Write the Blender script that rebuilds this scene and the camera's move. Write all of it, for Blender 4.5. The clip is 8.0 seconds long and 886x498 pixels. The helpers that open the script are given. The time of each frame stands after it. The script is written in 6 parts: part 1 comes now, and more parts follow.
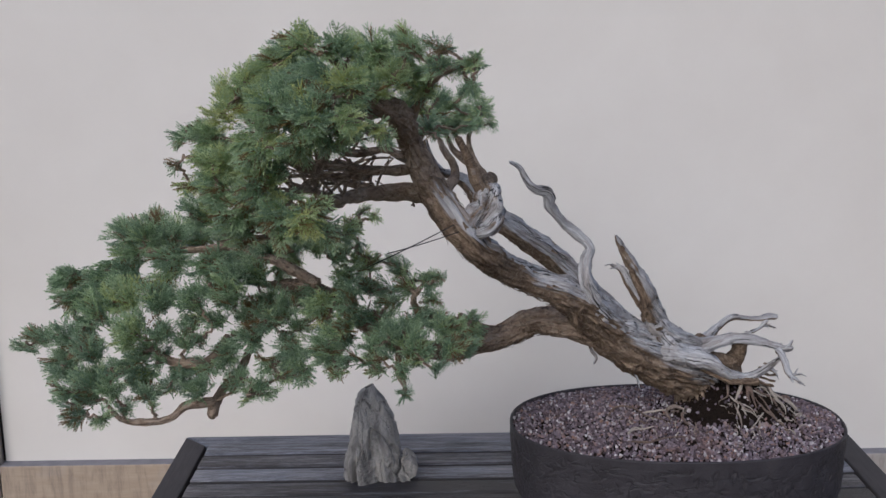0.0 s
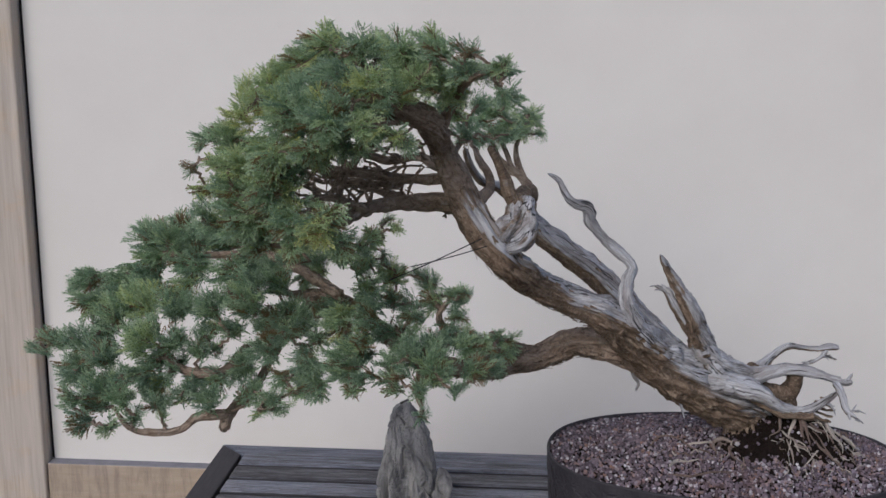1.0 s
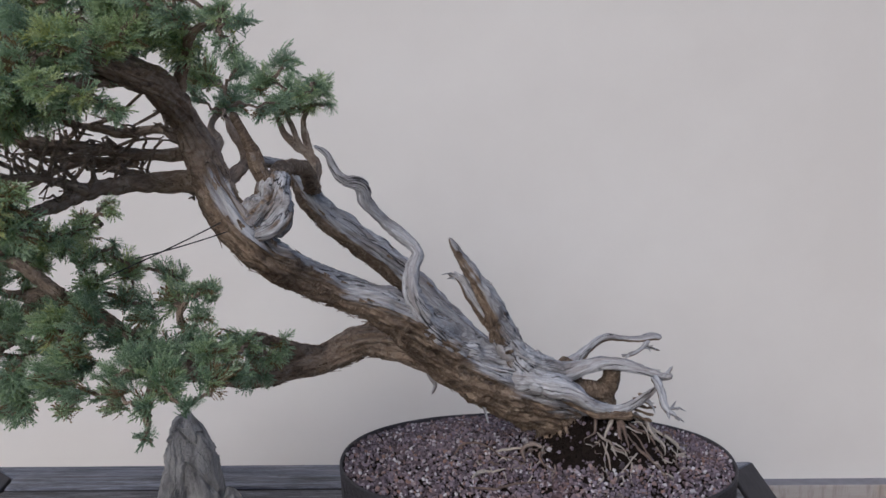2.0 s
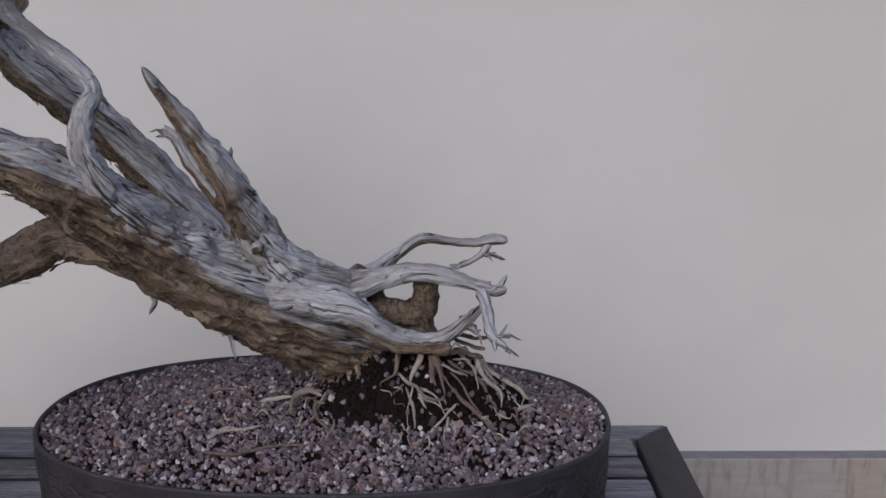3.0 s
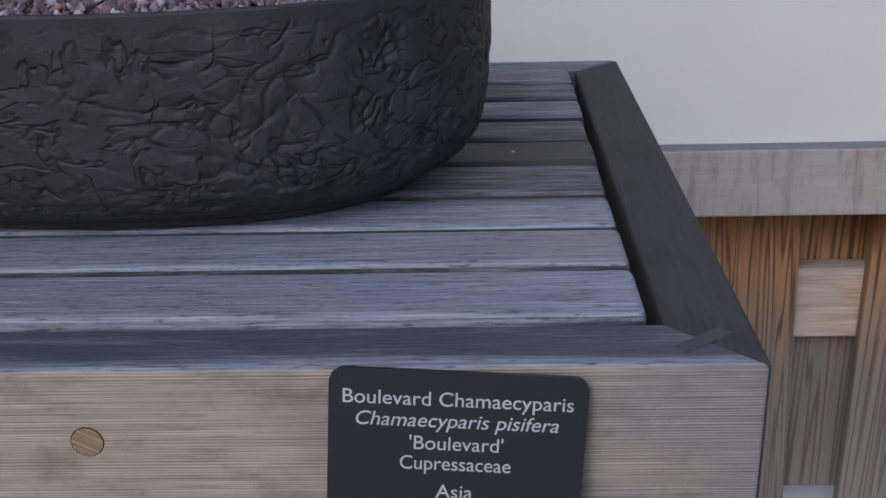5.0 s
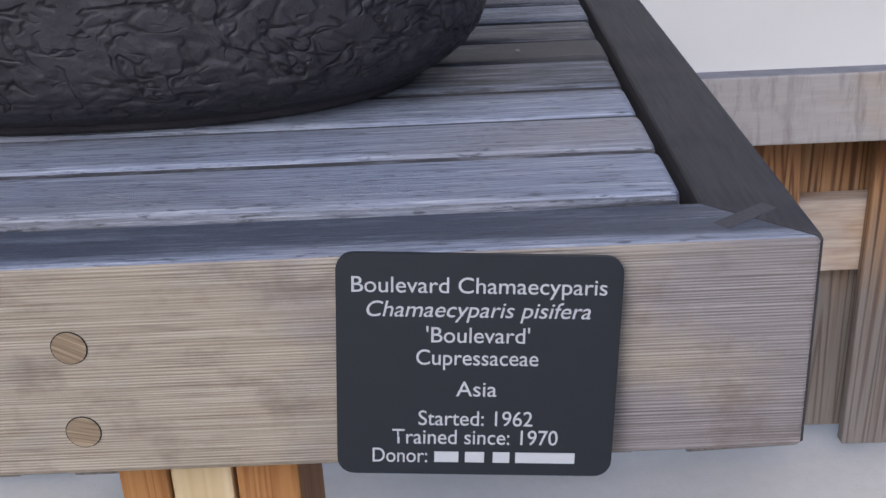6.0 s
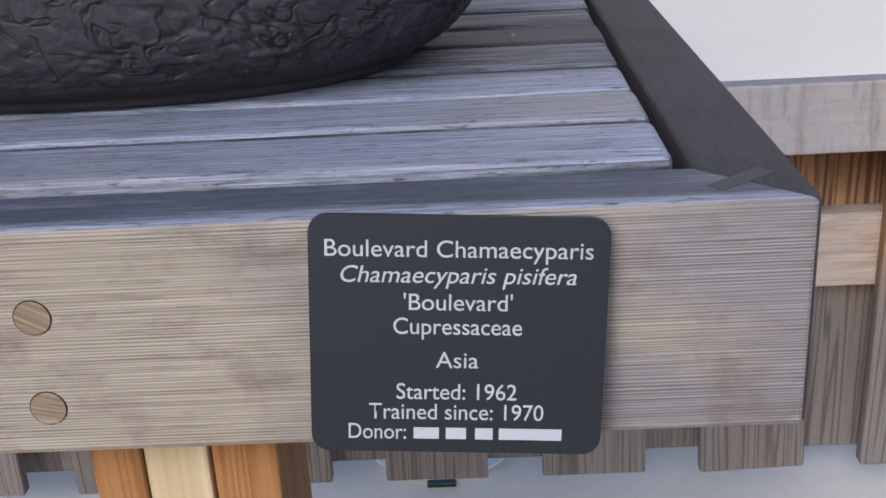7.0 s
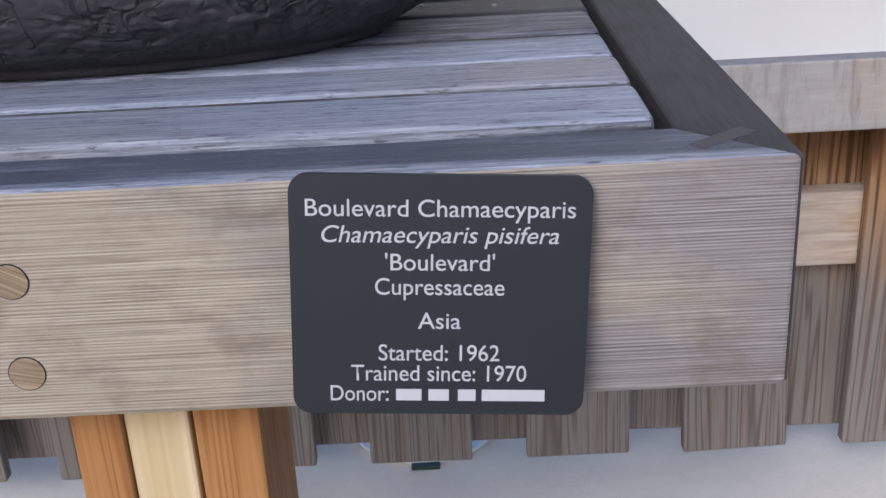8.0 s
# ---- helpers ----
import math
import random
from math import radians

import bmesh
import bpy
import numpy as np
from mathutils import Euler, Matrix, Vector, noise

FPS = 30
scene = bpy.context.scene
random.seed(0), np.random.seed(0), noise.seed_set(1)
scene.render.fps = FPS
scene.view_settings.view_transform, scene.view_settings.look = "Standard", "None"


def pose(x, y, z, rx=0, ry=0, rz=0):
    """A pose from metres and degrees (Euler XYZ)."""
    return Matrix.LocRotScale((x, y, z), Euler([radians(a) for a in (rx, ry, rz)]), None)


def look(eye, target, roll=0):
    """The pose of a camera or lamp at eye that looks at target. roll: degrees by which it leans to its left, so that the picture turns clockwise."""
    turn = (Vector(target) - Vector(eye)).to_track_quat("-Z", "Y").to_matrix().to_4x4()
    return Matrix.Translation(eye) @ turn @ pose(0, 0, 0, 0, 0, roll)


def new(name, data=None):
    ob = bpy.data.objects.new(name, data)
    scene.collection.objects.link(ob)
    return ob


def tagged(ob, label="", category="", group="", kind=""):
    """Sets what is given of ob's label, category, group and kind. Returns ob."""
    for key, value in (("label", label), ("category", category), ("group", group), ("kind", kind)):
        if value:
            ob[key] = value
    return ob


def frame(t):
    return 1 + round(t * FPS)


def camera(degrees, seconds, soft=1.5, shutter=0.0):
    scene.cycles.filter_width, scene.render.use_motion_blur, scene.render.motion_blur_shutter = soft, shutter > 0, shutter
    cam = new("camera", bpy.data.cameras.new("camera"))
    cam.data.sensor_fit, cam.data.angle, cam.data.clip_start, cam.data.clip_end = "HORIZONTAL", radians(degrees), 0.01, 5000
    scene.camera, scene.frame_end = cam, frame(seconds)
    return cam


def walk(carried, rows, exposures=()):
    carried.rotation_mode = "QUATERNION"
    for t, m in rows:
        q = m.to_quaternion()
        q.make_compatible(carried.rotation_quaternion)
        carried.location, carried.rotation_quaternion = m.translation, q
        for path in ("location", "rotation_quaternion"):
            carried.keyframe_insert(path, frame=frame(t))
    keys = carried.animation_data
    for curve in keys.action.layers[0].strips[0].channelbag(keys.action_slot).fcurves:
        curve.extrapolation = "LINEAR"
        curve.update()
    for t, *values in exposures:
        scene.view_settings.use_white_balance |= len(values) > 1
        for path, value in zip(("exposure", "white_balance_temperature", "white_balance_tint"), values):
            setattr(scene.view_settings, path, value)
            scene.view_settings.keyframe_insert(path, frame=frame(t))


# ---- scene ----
cam = camera(43.0, 8.0)
PATH = [
    (0, (-0.045, -1.192, 1.488), (-0.048, 0.762, 1.062), -0.9),
    (0.5, (-0.017, -1.166, 1.484), (-0.067, 0.787, 1.059), -1.2),
    (1, (0.018, -1.126, 1.481), (-0.142, 0.825, 1.069), 0.1),
    (1.5, (0.062, -1.081, 1.464), (-0.033, 0.873, 1.052), 0.6),
    (2, (0.143, -0.947, 1.438), (0.168, 1.007, 1.011), -0.1),
    (2.2, (0.179, -0.839, 1.388), (0.231, 1.099, 0.896), 0.3),
    (3.3, (0.413, -0.554, 1.228), (0.385, 1.403, 0.813), -1.0),
    (3.5, (0.444, -0.541, 1.197), (0.387, 1.421, 0.812), -2.1),
    (4, (0.474, -0.496, 1.115), (0.391, 1.439, 0.617), -3.0),
    (4.5, (0.482, -0.461, 1.073), (0.363, 1.427, 0.423), -2.7),
    (5, (0.479, -0.416, 1.028), (0.418, 1.428, 0.256), -1.5),
    (5.2, (0.476, -0.409, 1.02), (0.41, 1.418, 0.209), -2.2),
    (6.3, (0.462, -0.383, 0.955), (0.436, 1.441, 0.134), -2.8),
    (6.5, (0.475, -0.381, 0.945), (0.394, 1.453, 0.151), -3.5),
    (7, (0.477, -0.38, 0.943), (0.415, 1.468, 0.179), -3.2),
    (7.5, (0.479, -0.378, 0.935), (0.422, 1.468, 0.166), -3.6),
    (8, (0.477, -0.382, 0.932), (0.444, 1.459, 0.15), -3.2),
]
EXPOSURES = [(0.0, -0.46, 5560, 11.5), (1.5, -0.46, 5560, 11.5), (2.2, -0.54, 5540, 12.5), (3.4, -0.74, 5540, 13.5), (4.5, -0.74, 5260, 14), (5.2, -0.40, 5270, 13), (6.3, 0.0, 5330, 12.5), (8.0, 0.13, 5370, 12.5)]
walk(cam, [(t, look(eye, target, roll)) for t, eye, target, roll in PATH], EXPOSURES)

# ---- light: open shade under a bright sky ----
world = bpy.data.worlds.new("sky")
scene.world = world
world.use_nodes = True
wn = world.node_tree
sky = wn.nodes.new("ShaderNodeTexSky")
sky.sky_type, sky.sun_disc = "NISHITA", False
sky.sun_elevation, sky.sun_rotation = radians(34), radians(202)
sky.air_density, sky.dust_density = 1.0, 4.0
wn.nodes["Background"].inputs["Strength"].default_value = 0.14
wn.links.new(sky.outputs["Color"], wn.nodes["Background"].inputs["Color"])
sun_data = bpy.data.lights.new("sun", "SUN")
sun_data.energy, sun_data.angle, sun_data.color = 1.1, radians(22), (1.0, 0.94, 0.87)
sun = new("sun", sun_data)
sun.matrix_world = look((-0.95, -2.3, 1.68), (0, 0, 0))


# ---- materials ----
class Nodes:
    """A short way to write a node material."""

    def __init__(self, name):
        self.mat = bpy.data.materials.new(name)
        self.mat.use_nodes = True
        self.tree = self.mat.node_tree
        self.bsdf = self.tree.nodes["Principled BSDF"]

    def add(self, kind, **values):
        node = self.tree.nodes.new("ShaderNode" + kind)
        for key, value in values.items():
            node.inputs[key.replace("_", " ")].default_value = value
        return node

    def link(self, a, b):
        self.tree.links.new(a, b)

    def coords(self, stretch=(1, 1, 1), attribute="", shuffle=True):
        if attribute:
            src = self.add("Attribute")
            src.attribute_name = attribute
            out = src.outputs["Vector"]
        else:
            out = self.add("TexCoord").outputs["Object"]
        mapping = self.add("Mapping", Scale=stretch)
        self.link(out, mapping.inputs["Vector"])
        if shuffle:
            info = self.add("ObjectInfo")
            mul = self.add("VectorMath")
            mul.operation = "SCALE"
            mul.inputs[0].default_value = (3.1, 7.7, 5.3)
            self.link(info.outputs["Random"], mul.inputs["Scale"])
            self.link(mul.outputs["Vector"], mapping.inputs["Location"])
        return mapping.outputs["Vector"]

    def noise(self, vec, scale, detail=4.0, rough=0.6, distort=0.0):
        n = self.add("TexNoise", Scale=scale, Detail=detail, Roughness=rough, Distortion=distort)
        self.link(vec, n.inputs["Vector"])
        return n.outputs["Fac"]

    def ramp(self, fac, stops):
        r = self.add("ValToRGB")
        els = r.color_ramp.elements
        while len(els) < len(stops):
            els.new(0.5)
        for el, (pos, col) in zip(els, stops):
            el.position = pos
            el.color = (*col, 1) if len(col) == 3 else (col[0],) * 3 + (1,)
        self.link(fac, r.inputs["Fac"])
        return r.outputs["Color"]

    def mix(self, fac, a, b, mode="MIX"):
        m = self.add("Mix")
        m.data_type, m.blend_type = "RGBA", mode
        for sock, v in ((m.inputs[0], fac), (m.inputs[6], a), (m.inputs[7], b)):
            if isinstance(v, (int, float)):
                sock.default_value = v
            elif isinstance(v, tuple):
                sock.default_value = (*v, 1)
            else:
                self.link(v, sock)
        return m.outputs[2]

    def math(self, op, a, b=0.0):
        m = self.add("Math")
        m.operation = op
        for sock, v in zip(m.inputs, (a, b)):
            if isinstance(v, (int, float)):
                sock.default_value = v
            else:
                self.link(v, sock)
        return m.outputs[0]

    def finish(self, color, rough=0.8, height=None, bump=0.3, depth=0.002, spec=0.3):
        b = self.bsdf
        if isinstance(color, tuple):
            b.inputs["Base Color"].default_value = (*color, 1)
        else:
            self.link(color, b.inputs["Base Color"])
        if isinstance(rough, (int, float)):
            b.inputs["Roughness"].default_value = rough
        else:
            self.link(rough, b.inputs["Roughness"])
        b.inputs["Specular IOR Level"].default_value = spec
        if height is not None:
            n = self.add("Bump", Strength=bump, Distance=depth)
            self.link(height, n.inputs["Height"])
            self.link(n.outputs["Normal"], b.inputs["Normal"])
        return self.mat


def wood(name, light, mid, dark, axis=0, fine=260.0, rough=0.75, bump=0.5, weather=None, amount=0.5, knots=False, tightness=0.02):
    """Sawn timber with its grain along one axis, and grey weathering in patches."""
    n = Nodes(name)
    st = [1.0, 1.0, 1.0]
    st[axis] = tightness
    v = n.coords(tuple(st))
    st2 = [1.0, 1.0, 1.0]
    st2[axis] = 0.12
    v2 = n.coords(tuple(st2))
    lines = n.noise(v, fine, 3.0, 0.65, 0.2)
    rings = n.noise(v2, 22.0, 3.0, 0.5, 1.2)
    wave = n.math("PINGPONG", n.math("MULTIPLY", rings, 9.0), 1.0)
    base = n.ramp(lines, [(0.3, dark), (0.5, mid), (0.7, light)])
    base = n.mix(n.math("MULTIPLY", wave, 0.35), base, dark, "MIX")
    if weather:
        patch = n.noise(n.coords((1, 1, 1) if axis else (0.5, 1, 1)), 14.0, 4.0, 0.6)
        mask = n.ramp(patch, [(0.5 - 0.25 * amount - 0.1, (0,)), (0.5 - 0.25 * amount + 0.18, (1,))])
        base = n.mix(n.math("MULTIPLY", mask, amount), base, n.mix(lines, tuple(c * 0.7 for c in weather), tuple(min(1, c * 1.25) for c in weather)))
    if knots:
        cell = n.add("TexVoronoi", Scale=4.5)
        warp = n.add("VectorMath")
        warp.operation = "ADD"
        n.link(n.coords((1, 1, 0.55)), warp.inputs[0])
        n.link(n.mix(n.math("MULTIPLY", rings, 0.05), (0, 0, 0), (1, 1, 1)), warp.inputs[1])
        n.link(warp.outputs[0], cell.inputs["Vector"])
        ringed = n.ramp(cell.outputs["Distance"], [(0.03, (0.9,)), (0.075, (0.55,)), (0.1, (0.85,)), (0.13, (0,))])
        base = n.mix(n.math("MULTIPLY", ringed, 0.8), base, tuple(c * 0.4 for c in dark))
    h = n.math("ADD", n.math("MULTIPLY", lines, 1.0), n.math("MULTIPLY", wave, 0.3))
    return n.finish(base, rough, h, bump, 0.0012)


def slat_wood(name="worn_dark_slat", bias=0.0, edge=False):
    """Old dark stain worn through to silver timber, tinted sky-blue, in streaks along the slat."""
    n = Nodes(name)
    lines = n.noise(n.coords((0.02, 1, 1)), 900.0, 4.0, 0.7)
    streak = n.noise(n.coords((0.08, 1.0, 1.0)), 120.0, 7.0, 0.85)
    fleck = n.noise(n.coords((0.16, 1.0, 1.0)), 460.0, 5.0, 0.75)
    patch = n.noise(n.coords((0.5, 1, 1)), 7.0, 4.0, 0.6)
    geo = n.add("NewGeometry")
    sep = n.add("SeparateXYZ")
    n.link(geo.outputs["Position"], sep.inputs[0])
    if edge:
        front = n.add("MapRange", **{"From_Min": 0.013, "From_Max": 0.001, "To_Min": 0.0, "To_Max": 0.20})
    else:
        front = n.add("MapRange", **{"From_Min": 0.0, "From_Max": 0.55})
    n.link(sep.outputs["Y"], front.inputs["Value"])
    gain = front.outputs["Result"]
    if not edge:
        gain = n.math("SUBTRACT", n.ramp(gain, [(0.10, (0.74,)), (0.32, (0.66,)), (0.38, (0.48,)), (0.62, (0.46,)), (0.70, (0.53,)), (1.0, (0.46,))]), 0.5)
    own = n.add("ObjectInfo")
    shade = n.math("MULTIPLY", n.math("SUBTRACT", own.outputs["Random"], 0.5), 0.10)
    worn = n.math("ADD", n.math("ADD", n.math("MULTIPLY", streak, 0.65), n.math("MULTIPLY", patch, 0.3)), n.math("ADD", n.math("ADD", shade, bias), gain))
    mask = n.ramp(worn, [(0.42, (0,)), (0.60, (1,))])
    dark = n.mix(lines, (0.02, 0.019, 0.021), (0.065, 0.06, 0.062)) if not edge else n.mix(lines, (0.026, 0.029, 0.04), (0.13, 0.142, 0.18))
    # Blue mixed into the worn pale timber stands in for sky sheen.
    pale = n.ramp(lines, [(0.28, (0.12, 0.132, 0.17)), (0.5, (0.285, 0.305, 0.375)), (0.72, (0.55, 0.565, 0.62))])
    pale = n.mix(n.math("MULTIPLY", n.ramp(patch, [(0.45, (0,)), (0.7, (1,))]), 0.55), pale, (0.27, 0.225, 0.185))
    col = n.mix(mask, dark, pale)
    col = n.mix(n.math("MULTIPLY", n.ramp(fleck, [(0.55, (0,)), (0.64, (1,))]), 0.8), col, (0.04, 0.04, 0.046))
    return n.finish(col, 0.5, n.math("SUBTRACT", lines, n.math("MULTIPLY", fleck, 0.8)), 0.7, 0.0014, 0.42)


def bark_and_deadwood(name="bark_and_deadwood", young=False):
    """Peeling red-brown bark, and silver deadwood where the stem is stripped."""
    n = Nodes(name)
    v = n.coords((1, 1, 1), "grain", False)
    fine = n.noise(v, 620.0, 4.0, 0.65)
    mid = n.noise(v, 105.0, 5.0, 0.6, 0.8)
    broad = n.noise(n.coords((1, 1, 3.0), "grain", False), 75.0, 4.0, 0.65, 0.4)
    vb = n.coords((1, 1, 8.0), "grain", False)
    plates = n.noise(vb, 120.0, 5.0, 0.72, 1.0)
    vl = n.coords((1, 1, 0.35), "grain", False)
    split = n.noise(vl, 330.0, 3.0, 0.6, 0.3)
    crack = n.math("MULTIPLY", n.ramp(split, [(0.33, (1,)), (0.41, (0,))]), n.ramp(mid, [(0.42, (0,)), (0.55, (1,))]))
    seam = n.ramp(n.noise(vb, 260.0, 4.0, 0.65, 0.6), [(0.34, (1,)), (0.44, (0,))])
    bark = n.ramp(plates, [(0.3, (0.075, 0.051, 0.035)), (0.45, (0.18, 0.128, 0.088)), (0.58, (0.31, 0.235, 0.166)), (0.72, (0.51, 0.415, 0.315))])
    # Branch bark is made paler to offset the light lost inside the crown.
    if young:
        bark = n.ramp(plates, [(0.3, (0.19, 0.135, 0.098)), (0.5, (0.36, 0.275, 0.205)), (0.7, (0.54, 0.45, 0.36))])
    bark = n.mix(n.math("MULTIPLY", fine, 0.35), bark, (0.13, 0.085, 0.058))
    bark = n.mix(n.math("MULTIPLY", seam, 0.45), bark, (0.04, 0.027, 0.02))
    bare = n.ramp(fine, [(0.25, (0.33, 0.325, 0.335)), (0.48, (0.50, 0.50, 0.515)), (0.72, (0.70, 0.70, 0.72))])
    bare = n.mix(n.math("MULTIPLY", n.ramp(broad, [(0.44, (0,)), (0.62, (1,))]), 0.62), bare, (0.20, 0.16, 0.135))
    bare = n.mix(n.math("MULTIPLY", crack, 0.7), bare, (0.10, 0.085, 0.075))
    long_line = n.math("ABSOLUTE", n.math("SUBTRACT", n.noise(n.coords((1, 1, 0.8), "grain", False), 130.0, 3.0, 0.5, 0.5), 0.5))
    gate = n.ramp(n.noise(n.coords((1, 1, 3.0), "grain", False), 55.0, 2.0, 0.5), [(0.45, (0,)), (0.56, (1,))])
    fissure = n.math("MULTIPLY", n.ramp(long_line, [(0.006, (1,)), (0.02, (0,))]), gate)
    bare = n.mix(n.math("MULTIPLY", fissure, 0.92), bare, (0.03, 0.026, 0.024))
    at = n.add("Attribute")
    at.attribute_name = "dead"
    edge = n.math("ADD", at.outputs["Fac"], n.math("MULTIPLY", n.math("SUBTRACT", mid, 0.5), 0.9))
    mask = n.ramp(edge, [(0.44, (0,)), (0.56, (1,))])
    col = n.mix(mask, bark, bare)
    h = n.math("SUBTRACT", n.math("ADD", n.math("MULTIPLY", fine, 0.5), n.math("ADD", mid, n.math("MULTIPLY", plates, 0.8))), n.math("ADD", n.math("ADD", n.math("MULTIPLY", crack, 0.35), n.math("MULTIPLY", fissure, 0.8)), n.math("MULTIPLY", seam, 0.4)))
    return n.finish(col, 0.78, h, 1.0, 0.0025, 0.3)


def foliage():
    n = Nodes("blue_green_needles")
    at = n.add("Attribute")
    at.attribute_name = "tint"
    sep = n.add("SeparateXYZ")
    n.link(at.outputs["Vector"], sep.inputs[0])
    green = n.ramp(sep.outputs["X"], [(0.0, (0.105, 0.195, 0.11)), (0.4, (0.225, 0.335, 0.148)), (0.75, (0.365, 0.44, 0.14)), (1.0, (0.52, 0.52, 0.125))])
    tip = n.mix(n.math("MULTIPLY", sep.outputs["Y"], 0.75), green, (0.66, 0.79, 0.58))
    col = n.mix(sep.outputs["Z"], tip, (0.26, 0.14, 0.07))
    n.bsdf.inputs["Subsurface Weight"].default_value = 0.0
    mat = n.finish(col, 0.55, None, spec=0.3)
    tr = n.add("BsdfTranslucent")
    n.link(col, tr.inputs["Color"])
    mx = n.add("MixShader", Fac=0.5)
    n.link(n.bsdf.outputs[0], mx.inputs[1])
    n.link(tr.outputs[0], mx.inputs[2])
    n.link(mx.outputs[0], n.tree.nodes["Material Output"].inputs["Surface"])
    return mat


def pot_clay():
    """Dark unglazed clay, torn with thin open creases."""
    n = Nodes("dark_unglazed_clay")
    v = n.coords((1, 1, 1), "", False)
    a = n.noise(v, 38.0, 4.0, 0.6)
    b = n.noise(v, 420.0, 4.0, 0.65, 0.6)
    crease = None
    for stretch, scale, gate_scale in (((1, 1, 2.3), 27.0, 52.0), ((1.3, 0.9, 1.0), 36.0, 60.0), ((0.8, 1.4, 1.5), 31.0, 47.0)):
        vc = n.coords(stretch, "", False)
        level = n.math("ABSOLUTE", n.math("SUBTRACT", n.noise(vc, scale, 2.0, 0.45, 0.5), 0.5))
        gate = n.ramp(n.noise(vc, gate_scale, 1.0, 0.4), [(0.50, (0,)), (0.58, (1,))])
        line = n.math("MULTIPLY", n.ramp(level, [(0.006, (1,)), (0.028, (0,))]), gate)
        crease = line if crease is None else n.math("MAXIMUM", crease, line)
    sep = n.add("SeparateXYZ")
    n.link(n.add("NewGeometry").outputs["Position"], sep.inputs[0])
    smooth_rim = n.add("MapRange", **{"From_Min": 0.925, "From_Max": 0.915})
    n.link(sep.outputs["Z"], smooth_rim.inputs["Value"])
    smooth_foot = n.add("MapRange", **{"From_Min": 0.812, "From_Max": 0.820})
    n.link(sep.outputs["Z"], smooth_foot.inputs["Value"])
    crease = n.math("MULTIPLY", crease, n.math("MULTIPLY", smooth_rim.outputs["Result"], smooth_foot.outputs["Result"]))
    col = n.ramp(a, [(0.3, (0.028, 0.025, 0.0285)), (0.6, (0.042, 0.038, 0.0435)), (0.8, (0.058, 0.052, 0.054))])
    # The creases are also darkened in colour, for the shade inside them.
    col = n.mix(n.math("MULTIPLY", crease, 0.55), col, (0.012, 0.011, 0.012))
    rough = n.ramp(b, [(0.35, (0.5,)), (0.65, (0.68,))])
    return n.finish(col, rough, n.math("SUBTRACT", n.math("ADD", n.math("MULTIPLY", a, 0.5), n.math("MULTIPLY", b, 0.7)), n.math("MULTIPLY", crease, 1.2)), 0.6, 0.0016, 0.36)


def plaster():
    n = Nodes("cream_wall_paint")
    v = n.coords((1, 1, 1), "", False)
    big = n.noise(v, 1.6, 3.0, 0.5)
    mid = n.noise(v, 9.0, 4.0, 0.6)
    fine = n.noise(v, 420.0, 2.0, 0.5)
    col = n.ramp(n.math("ADD", n.math("MULTIPLY", big, 0.75), n.math("MULTIPLY", mid, 0.25)), [(0.35, (0.66, 0.63, 0.59)), (0.65, (0.73, 0.705, 0.665))])
    return n.finish(col, 0.85, fine, 0.08, 0.001, 0.2)


def ground_mat():
    n = Nodes("pale_concrete")
    v = n.coords((1, 1, 1), "", False)
    a = n.noise(v, 3.0, 5.0, 0.6)
    b = n.noise(v, 40.0, 5.0, 0.65)
    c = n.noise(v, 260.0, 2.0, 0.6)
    col = n.ramp(n.math("ADD", n.math("MULTIPLY", a, 0.5), n.math("MULTIPLY", b, 0.5)), [(0.35, (0.74, 0.67, 0.575)), (0.6, (0.80, 0.73, 0.63))])
    specks = n.ramp(c, [(0.70, (0,)), (0.76, (1,))])
    col = n.mix(n.math("MULTIPLY", specks, 0.6), col, (0.18, 0.16, 0.14))
    return n.finish(col, 0.9, n.math("ADD", b, c), 0.3, 0.002, 0.2)


def gravel_mat():
    n = Nodes("pink_grey_grit")
    info = n.add("NewGeometry")
    rnd = info.outputs["Random Per Island"]
    col = n.ramp(rnd, [(0.0, (0.035, 0.026, 0.029)), (0.22, (0.106, 0.082, 0.097)), (0.5, (0.194, 0.151, 0.180)), (0.72, (0.273, 0.233, 0.273)), (0.84, (0.282, 0.163, 0.123)), (0.92, (0.405, 0.370, 0.396)), (1.0, (0.704, 0.686, 0.695))])
    v = n.coords((1, 1, 1), "", False)
    grain = n.noise(v, 900.0, 3.0, 0.6)
    col = n.mix(n.math("MULTIPLY", grain, 0.35), col, (0.106, 0.079, 0.088))
    patch = n.noise(v, 26.0, 3.0, 0.6)
    col = n.mix(n.math("MULTIPLY", n.ramp(patch, [(0.52, (0,)), (0.68, (1,))]), 0.3), col, (0.176, 0.092, 0.062))
    return n.finish(col, 0.7, grain, 0.4, 0.0006, 0.35)


def plain(name, color, rough=0.6, spec=0.4, scale=60.0, spread=0.25):
    n = Nodes(name)
    f = n.noise(n.coords(), scale, 4.0, 0.6)
    lo = tuple(c * (1 - spread) for c in color)
    hi = tuple(min(1.0, c * (1 + spread)) for c in color)
    return n.finish(n.mix(f, lo, hi), rough, f, 0.15, 0.0006, spec)


M_WALL, M_GROUND, M_SLAT, M_TREE, M_LEAF, M_POT, M_GRIT = plaster(), ground_mat(), slat_wood(), bark_and_deadwood(), foliage(), pot_clay(), gravel_mat()
M_BRANCH = bark_and_deadwood("young_branch_bark", True)
# Darker copy of the slat wood, putting the gaps' shade on slat sides.
M_SLAT_SIDE_SHADE = slat_wood("slat_edge", -0.22)
M_SLAT_DARK = slat_wood("dark_worn_rail_top", -0.01, True)


